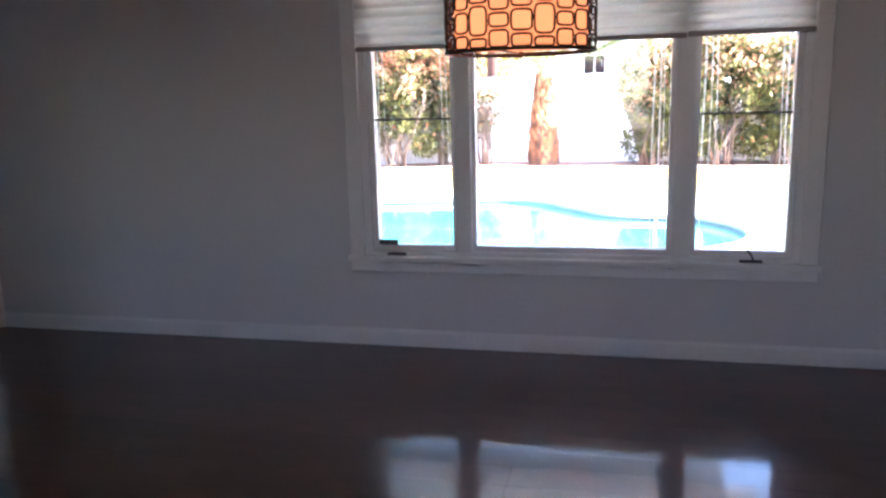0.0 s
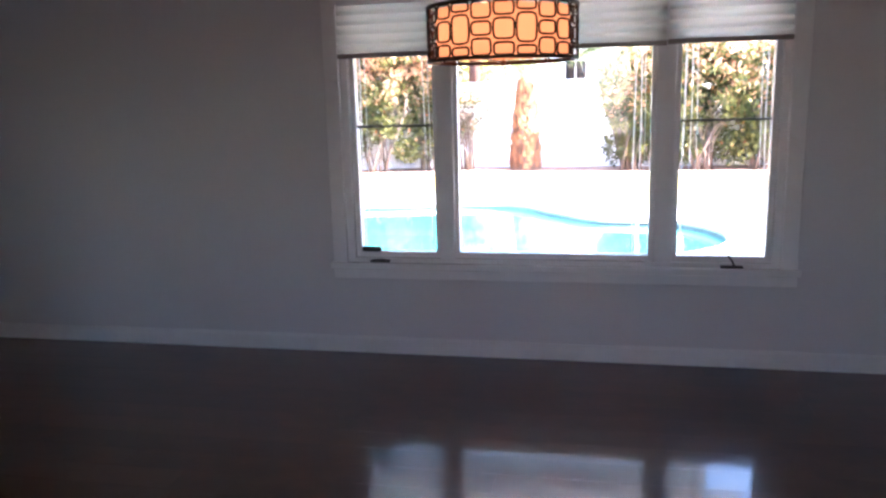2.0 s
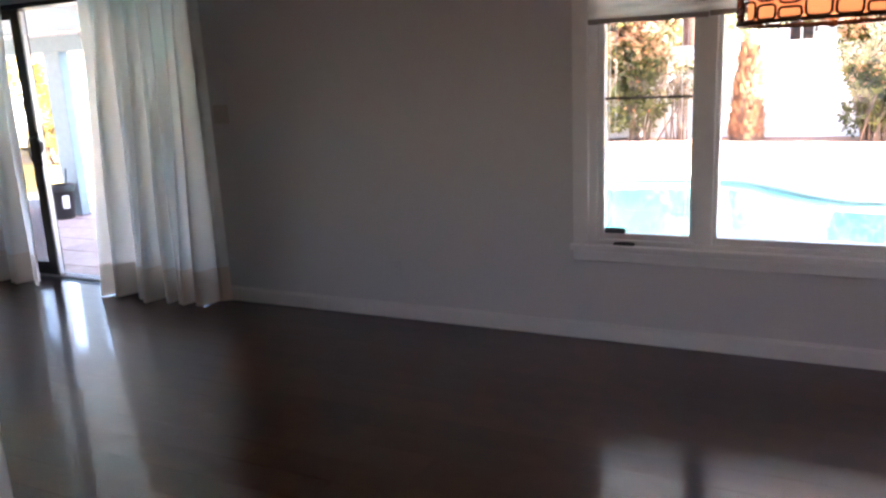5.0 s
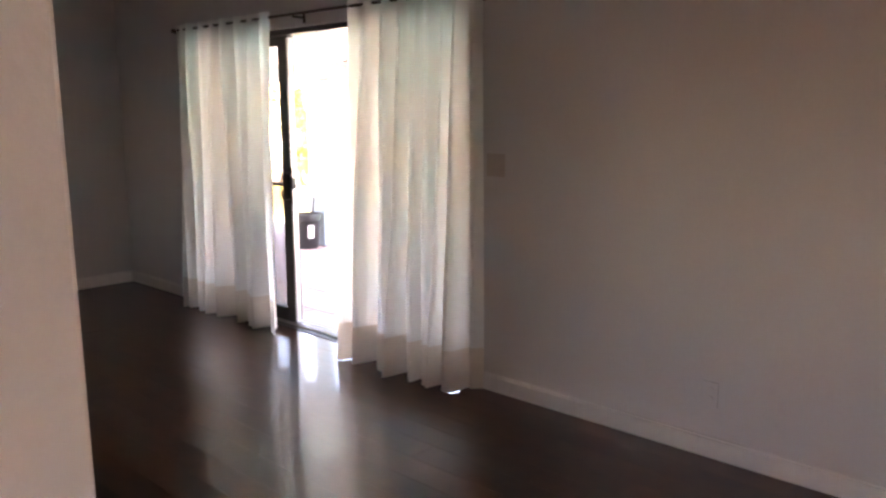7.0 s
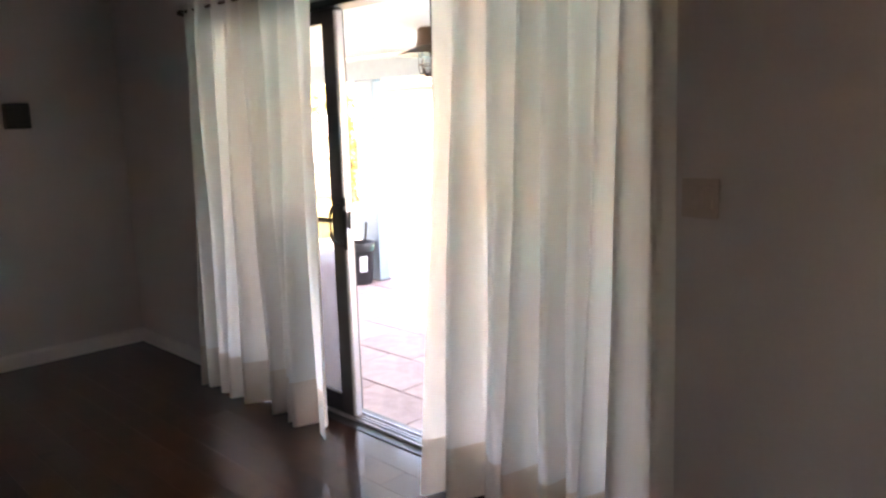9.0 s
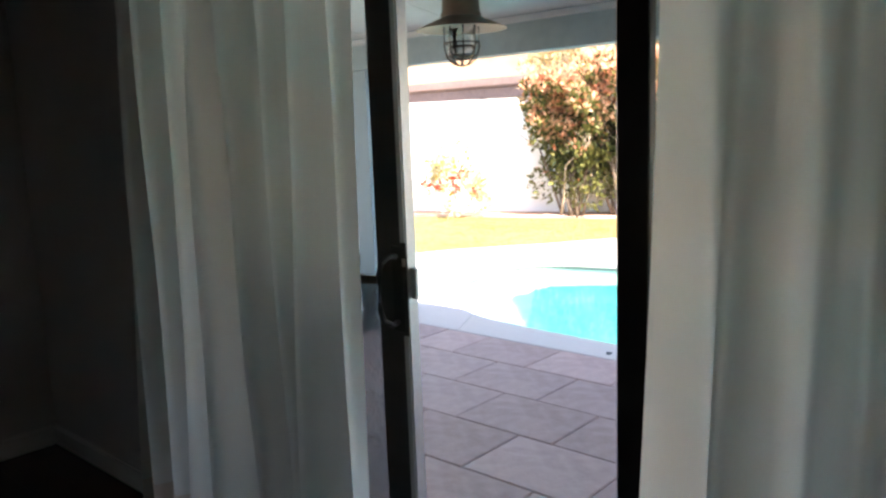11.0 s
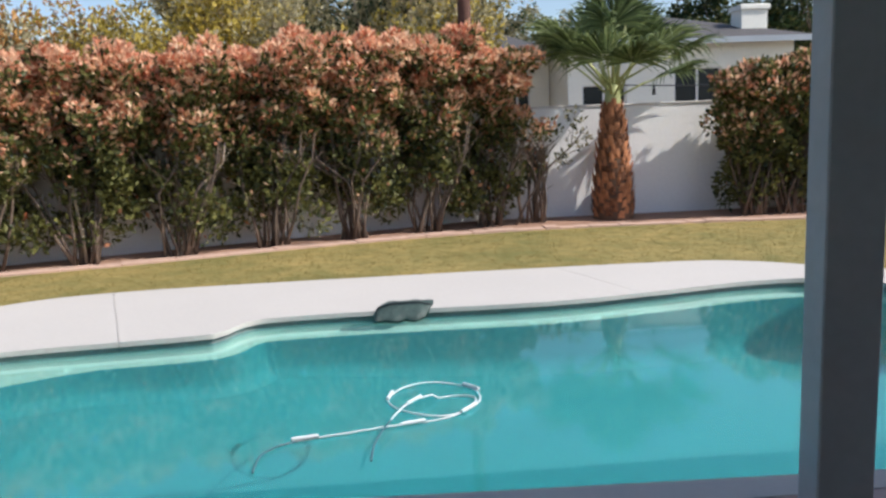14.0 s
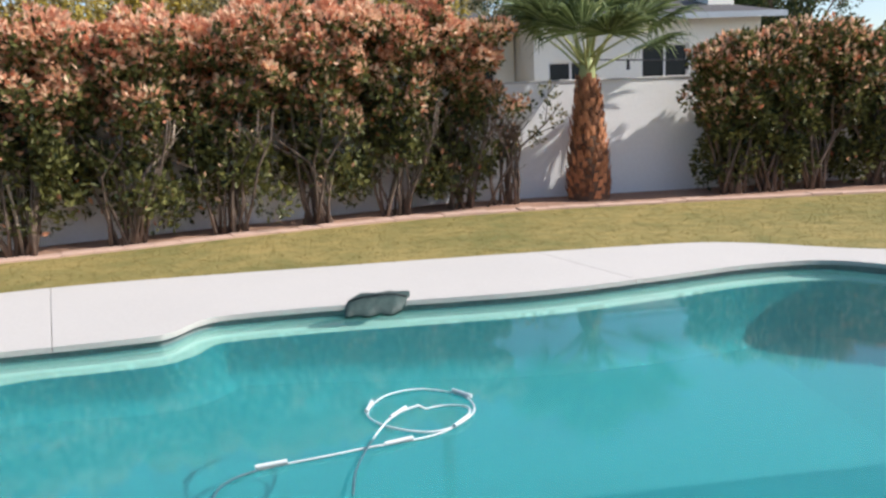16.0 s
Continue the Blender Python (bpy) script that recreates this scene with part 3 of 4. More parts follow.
POOL = smooth_loop([(-2.9, 3.68), (-2.35, 3.34), (-1.0, 3.22), (1.5, 3.09), (4.0, 3.0), (5.6, 3.05), (6.7, 3.7), (6.95, 4.6), (6.5, 5.4), (5.6, 5.55), (5.0, 6.2),
                    (4.45, 6.85), (3.7, 6.93), (2.7, 6.72), (1.7, 6.56), (0.2, 6.58), (-0.62, 6.54), (-0.86, 6.42), (-1.0, 6.16), (-1.25, 6.07), (-2.5, 5.93), (-3.3, 5.66), (-3.56, 5.1), (-3.42, 4.38)])
DECK = smooth_loop([(-5.2, 2.9), (1.0, 2.9), (7.4, 2.9), (8.3, 4.2), (7.8, 6.2), (6.3, 6.8), (5.1, 7.2), (4.1, 8.0), (3.0, 8.18), (0.0, 8.2), (-2.3, 8.12), (-3.35, 7.75), (-4.1, 6.75), (-4.9, 5.7), (-5.4, 4.4)], 6)
DECK = [Vector((p.x, max(p.y, 2.9))) for p in DECK]

basin = tagged(new("swimming_pool"), "free-form swimming pool with turquoise plaster", "pool", kind="structure")
LIP = inset(POOL, -0.03)
bm = bmesh.new()
top, mid = ring(bm, LIP, GZ - 0.04), ring(bm, LIP, -0.24)
bridge(bm, mid, top)
part("waterline_band", bm, TILE_BAND, basin, "grey waterline tile band", True)


def ledge_width(p):
    left = max(0.0, min(1.0, (-1.9 - p.x) / 1.2))
    far = 1.0 if p.y > 4.6 else 0.15
    return 0.03 + 0.12 * far + 0.44 * left


LEDGE = inset(POOL, ledge_width)
bm = bmesh.new()
a, b, c = ring(bm, LIP, -0.24), ring(bm, LIP, -0.42), ring(bm, LEDGE, -0.44)
bridge(bm, b, a)
bridge(bm, c, b)
part("step_ledge", bm, PALE_PLASTER, basin, "pale underwater ledge")
bm = bmesh.new()
def depth(x):
    """The pool's floor falls towards its deep east end."""
    return 0.95 + 0.85 * max(0.0, min(1.0, (x + 2.0) / 5.5))




def eased(loop, times):
    for _ in range(times):
        loop = [(loop[i - 1] + loop[i] * 2 + loop[(i + 1) % len(loop)]) / 4 for i in range(len(loop))]
    return loop


STEPS = ((0.0, 0.0, 0), (0.03, 0.35, 1), (0.06, 0.75, 2), (0.12, 0.93, 4), (0.24, 1.0, 6))
rings = []
for k, share, times in STEPS:
    rings.append([bm.verts.new((p.x, p.y, -0.44 - share * (depth(p.x) - 0.44))) for p in inset(eased(LEDGE, times), k)])
for d, e in zip(rings, rings[1:]):
    bridge(bm, e, d)
part("basin", bm, PLASTER, basin, smooth=True)
bm = bmesh.new()
FLOOR_X = (-3.9, -2.0, 3.5, 7.3)
south, north = ([bm.verts.new((x, y, -depth(x) - 0.004)) for x in FLOOR_X] for y in (2.7, 7.3))
for k in range(3):
    bm.faces.new((south[k], south[k + 1], north[k + 1], north[k]))
part("pool_floor", bm, PLASTER, basin)
bm = bmesh.new()
w = ring(bm, LIP, WZ)
bmesh.ops.triangle_fill(bm, use_beauty=True, edges=[bm.edges.new((w[i], w[(i + 1) % len(w)])) for i in range(len(w))])
for f in bm.faces:
    if f.normal.z < 0:
        f.normal_flip()
water = structure("water", bm, WATER, "clear turquoise pool water")
water.visible_shadow = False

deck = tagged(new("pool_deck"), "pale concrete pool deck with cut joints", "deck", kind="structure")
CUTS = ((-20.0, 0.0), (-3.3, 0.5), (-1.38, 0.35), (3.1, 0.3), (5.2, -0.2), (20.0, 0.0))
for (x0, k0), (x1, k1) in zip(CUTS, CUTS[1:]):
    bm = bmesh.new()
    edges = []
    for loop in (POOL, DECK):
        r = ring(bm, loop, GZ)
        edges += [bm.edges.new((r[i], r[(i + 1) % len(r)])) for i in range(len(r))]
    bmesh.ops.triangle_fill(bm, use_beauty=True, edges=edges)
    for x, k, sign in ((x0 + 0.0025, k0, -1), (x1 - 0.0025, k1, 1)):
        bmesh.ops.bisect_plane(bm, geom=bm.verts[:] + bm.edges[:] + bm.faces[:], plane_co=(x, 5, 0), plane_no=(sign, k * sign, 0), clear_outer=True)
    bmesh.ops.recalc_face_normals(bm, faces=bm.faces)
    for f in bm.faces:
        if f.normal.z < 0:
            f.normal_flip()
    r = bmesh.ops.extrude_face_region(bm, geom=bm.faces[:])
    for v in (g for g in r["geom"] if isinstance(g, bmesh.types.BMVert)):
        v.co.z -= 0.04
    bmesh.ops.recalc_face_normals(bm, faces=bm.faces)
    part("deck_slab", bm, CONCRETE, deck)
bm = bmesh.new()
edges = []
for loop in (inset(POOL, -0.031), DECK):
    r = ring(bm, loop, GZ - 0.03)
    edges += [bm.edges.new((r[i], r[(i + 1) % len(r)])) for i in range(len(r))]
bmesh.ops.triangle_fill(bm, use_beauty=True, edges=edges)
part("deck_bed", bm, COPING, deck)

structure("patio_bed", boxes((-5.6, 8.4, 0.2, 2.9, -0.4, GZ - 0.012)), GROUT, "grey mortar bed of the patio")

# lawn and beds: one earth sheet below, with the deck, patio and pool let into it
KERB_LINE = smooth_loop([(-14.0, 6.4), (-9.0, 8.15), (-5.8, 9.25), (-3.0, 10.0), (-0.6, 10.85), (1.4, 11.35), (3.2, 11.5), (5.2, 11.38), (8.0, 11.1), (14.0, 10.6)], 8, False)
bm = bmesh.new()
hole = ring(bm, DECK, GZ - 0.012)
edges = [bm.edges.new((hole[i], hole[(i + 1) % len(hole)])) for i in range(len(hole))]
outer = [bm.verts.new((x, y, GZ - 0.012)) for x, y in ((-14, 0.2), (-5.6, 0.2), (-5.6, 2.88), (8.4, 2.88), (8.4, 0.2), (14, 0.2))] + [bm.verts.new((p.x, p.y, GZ - 0.012)) for p in reversed(KERB_LINE)]
edges += [bm.edges.new((outer[i], outer[(i + 1) % len(outer)])) for i in range(len(outer))]
bmesh.ops.triangle_fill(bm, use_beauty=True, edges=edges)
for f in bm.faces:
    if f.normal.z < 0:
        f.normal_flip()
lawn = structure("lawn", bm, TURF, "half-dormant yellow-green lawn")
bm = bmesh.new()
near = [bm.verts.new((p.x, p.y, GZ - 0.008)) for p in KERB_LINE]
far = [bm.verts.new((p.x, p.y + 2.6, GZ + 0.02)) for p in KERB_LINE]
for i in range(len(near) - 1):
    bm.faces.new((near[i], near[i + 1], far[i + 1], far[i]))
structure("planting_bed", bm, EARTH, "bare red-brown planting bed")
structure("ground", boxes((-420, 420, -320, 700, -3.2, -3.0), (-420, 420, 15.2, 700, -3.0, GZ - 0.03), (-420, -13.9, -320, 15.2, -3.0, GZ - 0.03), (13.9, 420, -320, 15.2, -3.0, GZ - 0.03)), GROUND, "dry open ground to the horizon")

kerb = tagged(new("lawn_edging"), "pinkish concrete lawn edging, slightly uneven", "edging", kind="structure")
rnd = random.Random(4)
for a, b in zip(KERB_LINE, KERB_LINE[1:]):
    n = max(1, round((b - a).length / 0.55))
    for k in range(n):
        p, q = a.lerp(b, k / n), a.lerp(b, (k + 1) / n)
        d = q - p
        bm = boxes((-d.length / 2 + 0.001, d.length / 2 - 0.001, -0.055 - rnd.uniform(0, 0.02), 0.2, -0.08, 0.018 + rnd.uniform(-0.012, 0.012)), bevel=0.006)
        stone = part("edging_stone", bm, KERB, kerb)
        stone.matrix_local = Matrix.Translation(((p.x + q.x) / 2, (p.y + q.y) / 2, GZ)) @ Matrix.Rotation(math.atan2(d.y, d.x), 4, "Z")


def grass_field(count, seed):
    """Tufts of short blades over the lawn."""
    rnd, verts, faces = random.Random(seed), [], []
    n = 0
    while n < count:
        x, y = rnd.uniform(-9, 9.5), rnd.uniform(5.0, 11.5)
        k = min(range(0, len(KERB_LINE), 2), key=lambda i: abs(KERB_LINE[i].x - x))
        if y > KERB_LINE[k].y - 0.12 or inside(DECK, x, y):
            continue
        n += 1
        for _ in range(3):
            a, h = rnd.uniform(0, 6.28), rnd.uniform(0.004, 0.010)
            dx, dy = math.cos(a) * 0.008, math.sin(a) * 0.008
            px, py = x + rnd.uniform(-0.04, 0.04), y + rnd.uniform(-0.04, 0.04)
            i = len(verts)
            verts += [(px - dx, py - dy, GZ - 0.014), (px + dx, py + dy, GZ - 0.014), (px + rnd.uniform(-0.02, 0.02), py + rnd.uniform(-0.02, 0.02), GZ - 0.012 + h)]
            faces.append((i, i + 1, i + 2))
    me = bpy.data.meshes.new("grass")
    me.from_pydata(verts, [], faces)
    me.materials.append(GRASS)
    return tagged(new("grass", me), "short patchy yellow-green grass on the lawn", "grass", kind="stuff")


def inside(loop, x, y):
    hit = False
    for i in range(len(loop)):
        a, b = loop[i - 1], loop[i]
        if (a.y > y) != (b.y > y) and x < (b.x - a.x) * (y - a.y) / (b.y - a.y) + a.x:
            hit = not hit
    return hit


grass_field(22000, 5)

# ---- garden wall ----
garden_wall = tagged(new("garden_wall"), "white stucco block garden wall with a grey cap", "wall", kind="structure")


def wall_run(a, b, z1):
    a, b = Vector(a), Vector(b)
    d = b - a
    m = Matrix.Translation((a.x, a.y, 0)) @ Matrix.Rotation(math.atan2(d.y, d.x), 4, "Z")
    body = part("wall_panel", boxes((0, d.length, 0, 0.2, -0.4, z1)), STUCCO, garden_wall)
    cap = part("wall_cap", boxes((0, d.length, -0.015, 0.215, z1, z1 + 0.035), bevel=0.006), COPING, garden_wall)
    body.matrix_local = cap.matrix_local = m


CORNER = (1.9, 12.86)
wall_run((-13.9, 7.02), CORNER, 1.88)
wall_run((CORNER[0] + 0.002, CORNER[1] + 0.01), (13.8, 12.7), 1.74)
wall_run((-13.7, 0.2), (-13.7, 7.05), 1.88)
wall_run((13.7, 12.6), (13.7, 0.2), 1.74)

# ---- patio cover ----
cover = tagged(new("patio_cover"), "painted timber patio cover on posts", "patio cover", kind="structure")
part("beam", boxes((-5.5, 6.6, 2.6, 2.74, 1.885, 2.10), bevel=0.005), BEAM, cover, "blue-grey painted timber beam")


def sloped(x0, x1, y0, y1, drop, thick):
    """A sheet that falls from the house towards the beam."""
    bm = boxes((x0, x1, y0, y1, 0, thick))
    for v in bm.verts:
        v.co.z += 2.11 + (2.6 - v.co.y) * 0.15 - drop
    return bm


for k in range(14):
    x = -5.34 + k * 0.87
    part("ceiling_board", sloped(x, x + 0.862, 0.216, 2.595, 0.0, 0.02), SOFFIT, cover)
part("roof_deck", sloped(-5.6, 6.9, 0.216, 2.70, -0.025, 0.05), BEAM, cover)
part("trim", boxes((-5.5, 6.6, 2.575, 2.598, 2.065, 2.102), bevel=0.003), POST, cover)
structure("house_parapet", boxes((-2.6, 8.6, -6.6, 0.21, RZ + 0.121, RZ + 0.35)), HOUSE_STUCCO, "pale stucco parapet of the house")
structure("house_face", wall_x(-2.6, 8.6, 0.201, 0.215, -0.1, RZ + 0.12, [(DOOR[0] - 0.02, DOOR[1] + 0.02, -0.1, DOOR[3] + 0.02), (WIN[0] - 0.03, WIN[1] + 0.03, WIN[2] - 0.03, WIN[3] + 0.03)]), HOUSE_STUCCO, "pale outside stucco of the house")
for x in (1.875, -2.95):
    post = thing("patio_post", "square grey-blue painted post under the patio beam", "post", "posts of the patio cover", (x + 0.0, 2.67, GZ))
    # west post takes the darker beam colour, which stands in for its shade
    part("shaft", boxes((-0.075 if x > 0 else -0.14, 0.14, -0.065, 0.065, 0.0, 1.885 - GZ - 0.001), bevel=0.006), POST if x > 0 else BEAM, post)
    part("foot_plate", boxes((-0.09 if x > 0 else -0.155, 0.155, -0.08, 0.08, 0.0, 0.012), bevel=0.003), DARK_METAL, post)

# ---- caged lantern under the cover ----
lantern = thing("caged_lantern", "dark metal barn lantern with a wire cage", "lantern", at=(-1.455, 2.10, 1.787))
lantern.scale = (1.12, 1.12, 1.0)
SHADE = mat("bronze_lantern_shade", (0.11, 0.075, 0.052), 0.5, 0.4, vary=0.15, grain=20, bump=0.05)
part("shade", lathe(bmesh.new(), [(0.235, 0.205), (0.228, 0.212), (0.12, 0.262), (0.10, 0.275), (0.10, 0.255), (0.11, 0.25), (0.235, 0.205)], 28), SHADE, lantern, smooth=True)
part("neck", lathe(bmesh.new(), [(0.1, 0.262), (0.105, 0.29), (0.098, 0.30), (0.092, 0.40), (0.07, 0.42), (0.02, 0.43)], 20), SHADE, lantern, smooth=True)
part("stem", rod(bmesh.new(), (0, 0, 0.42), (0, 0, 0.475), 0.014), SHADE, lantern)
part("globe", lathe(bmesh.new(), [(0.0, 0.03), (0.04, 0.036), (0.066, 0.07), (0.072, 0.12), (0.07, 0.21)], 18), LANTERN_GLASS, lantern, smooth=True)
for k in range(4):
    a = k * math.pi / 4
    bm = bmesh.new()
    tube(bm, [(math.cos(a) * r * s, math.sin(a) * r * s, z) for r, z, s in ((0.088, 0.22, -1), (0.09, 0.11, -1), (0.075, 0.045, -1), (0.04, 0.01, -1), (0.0, 0.0, 1), (0.04, 0.01, 1), (0.075, 0.045, 1), (0.09, 0.11, 1), (0.088, 0.22, 1))], 0.0045, 6)
    part("cage_wire", bm, BLACK, lantern, smooth=True)
for r, z in ((0.091, 0.13), (0.082, 0.06)):
    bm = bmesh.new()
    tube(bm, [(r * math.cos(a), r * math.sin(a), z) for a in np.linspace(0, 2 * math.pi, 25)], 0.0045, 6)
    part("cage_hoop", bm, BLACK, lantern, smooth=True)

# ---- waste bin by the far post ----
bin_thing = thing("waste_bin", "black plastic waste bin with a pale label", "bin", at=(-2.90, 2.42, GZ))
part("tub", lathe(bmesh.new(), [(0.0, 0.0), (0.125, 0.0), (0.135, 0.02), (0.165, 0.44), (0.175, 0.44), (0.175, 0.46), (0.155, 0.46), (0.12, 0.03), (0.0, 0.03)], 28), BLACK, bin_thing, smooth=True)
bm = bmesh.new()
rows = [[bm.verts.new(((0.137 + 0.0665 * z) * math.cos(a), (0.137 + 0.0665 * z) * math.sin(a), z)) for a in np.linspace(radians(-36), radians(-4), 7)] for z in (0.15, 0.32)]
for k in range(6):
    bm.faces.new((rows[0][k], rows[0][k + 1], rows[1][k + 1], rows[1][k]))
part("label", bm, PAPER, bin_thing, "pale paper label")
part("stick", rod(bmesh.new(), (-0.02, 0.06, 0.03), (0.0, 0.12, 0.66), 0.012, seg=8), BLACK, bin_thing, "black handle standing in the bin")
bin_thing.scale = (0.92, 0.92, 0.9)
part("liner_rim", lathe(bmesh.new(), [(0.176, 0.455), (0.181, 0.44), (0.178, 0.40), (0.172, 0.37)], 28), BLACK, bin_thing, smooth=True)

# ---- in and by the pool ----
hose = thing("pool_cleaner_hose", "white segmented cleaner hose looped on the pool water", "hose", at=(0, 0, WZ + 0.012))
loop_pts = smooth_loop([(-0.36, 3.64), (-0.34, 3.86), (-0.2, 4.0), (0.18, 4.07), (0.42, 4.13), (0.66, 4.22), (0.82, 4.40), (0.80, 4.66), (0.6, 4.79), (0.38, 4.72), (0.29, 4.52), (0.38, 4.31), (0.56, 4.22),
                       (0.74, 4.29), (0.80, 4.46), (0.66, 4.54), (0.44, 4.40), (0.30, 4.12), (0.22, 3.85), (0.2, 3.6)], 6, False)
bands = ((0, 13, HOSE_DARK), (12, 103, HOSE), (102, 115, HOSE_DARK))
for a, b, m in bands:
    bm = bmesh.new()
    tube(bm, [(p.x, p.y, 0.006 * math.sin(i * 0.4) + (0.03 if i > 92 else 0)) for i, p in enumerate(loop_pts)][a:b], 0.0056, 8)
    part("hose_run", bm, m, hose, "dark hose end" if m is HOSE_DARK else "", True)
for i in (13, 24, 42, 58, 78, 96):
    p, q = loop_pts[i], loop_pts[i + 1]
    d = (q - p).normalized() * 0.07
    part("float_collar", rod(bmesh.new(), (p.x - d.x, p.y - d.y, 0.008 + (0.03 if i > 92 else 0)), (p.x + d.x, p.y + d.y, 0.008 + (0.03 if i > 92 else 0)), 0.0105, seg=10), HOSE, hose)

lid = thing("float_mat", "dark green waterlogged float slumped over the pool edge", "pool float", at=(0.46, 6.62, GZ))
bm = bmesh.new()
bmesh.ops.create_grid(bm, x_segments=22, y_segments=14, size=0.5)
for v in bm.verts:
    x, y = v.co.x, v.co.y
    round_off = 1 - 0.10 * (abs(2 * x) ** 4) * (abs(2 * y) ** 2)
    edge = min(1.0, max(abs(x), abs(y)) * 2)
    px = x * 0.56 * round_off + 0.12 * y
    py = y * 0.40 * round_off + 0.012 * math.sin(x * 17)
    lump = 0.012 * noise.noise(Vector((x * 7, y * 7, 2.0)))
    v.co = Vector((px, py, 0.026 + 0.036 * (1 - edge ** 4) + lump - max(0.0, -py - 0.02) * 0.55))
r = bmesh.ops.extrude_face_region(bm, geom=bm.faces[:])
for v in (g for g in r["geom"] if isinstance(g, bmesh.types.BMVert)):
    v.co.z -= 0.024
bmesh.ops.recalc_face_normals(bm, faces=bm.faces)
lid.scale = (0.84, 0.84, 0.8)
part("mat", bm, SLIMY, lid, smooth=True)
bm = bmesh.new()
tube(bm, [(-0.27, -0.04, 0.03), (-0.14, -0.05, 0.066), (0.02, -0.045, 0.072), (0.16, -0.04, 0.068), (0.27, -0.03, 0.035)], 0.007, 6)
part("seam", bm, BLACK, lid, smooth=True)

rail = thing("pool_handrail", "white tubular handrail at the pool edge", "handrail", at=(6.1, 5.62, GZ))
for x in (-0.02, 0.5):
    bm = bmesh.new()
    tube(bm, [(x, 0.2, 0), (x, 0.19, 0.26), (x, 0.08, 0.36), (x, -0.1, 0.33), (x, -0.2, 0.2), (x, -0.24, -0.3)], 0.014, 8)
    part("rail", bm, TRIM, rail, smooth=True)
for x, y in ((-1.02, 3.0), (0.36, 2.98), (2.2, 2.95)):
    drain = thing("deck_anchor", "small dark anchor cup set in the coping", "anchor", "anchors in the coping", (x, y, GZ))
    part("cup", lathe(bmesh.new(), [(0.0, 0.004), (0.011, 0.004), (0.018, 0.001), (0.018, 0.0)], 12), BLACK, drain)
    part("pin", rod(bmesh.new(), (-0.02, 0, 0.006), (0.02, 0.008, 0.008), 0.004, seg=6), BLACK, drain)


# ---- plants ----
def leaf_cloud(name, centres, per, size, mats, redness, seed, parent, label=""):
    """Many small bent leaves round clump centres; each leaf is two triangles folded on its rib."""
    rnd = np.random.RandomState(seed)
    verts, faces, idx = [], [], []
    for (cx, cy, cz, r) in centres:
        d = rnd.normal(size=(per, 3))
        d /= np.linalg.norm(d, axis=1)[:, None]
        rad = r * rnd.uniform(0.45, 1.0, per) ** 0.5
        pos = np.array((cx, cy, cz)) + d * rad[:, None] * (1.0, 1.0, 0.9)
        axis = d * 0.6 + rnd.normal(size=(per, 3)) * 0.7 + (0, 0, 0.55)
        axis /= np.linalg.norm(axis, axis=1)[:, None]
        side = np.cross(axis, rnd.normal(size=(per, 3)))
        side /= np.linalg.norm(side, axis=1)[:, None]
        up = np.cross(side, axis)
        ln = size * rnd.uniform(0.7, 1.4, per)
        for k in range(per):
            p, a, s, u, q = pos[k], axis[k] * ln[k], side[k] * ln[k] * 0.26, up[k] * ln[k] * 0.1, len(verts)
            verts += [p, p + a * 0.5 + s + u, p + a, p + a * 0.5 - s + u]
            faces += [(q, q + 1, q + 2), (q, q + 2, q + 3)]
            m = 1 if rnd.rand() < redness(p, rad[k] / r, d[k]) else 0
            idx += [m, m]
    me = bpy.data.meshes.new(name)
    me.from_pydata([tuple(v) for v in verts], [], faces)
    for m in mats:
        me.materials.append(m)
    me.polygons.foreach_set("material_index", idx)
    me.update()
    ob = new(name, me)
    ob.parent = parent
    if label:
        ob["label"] = label
    return ob


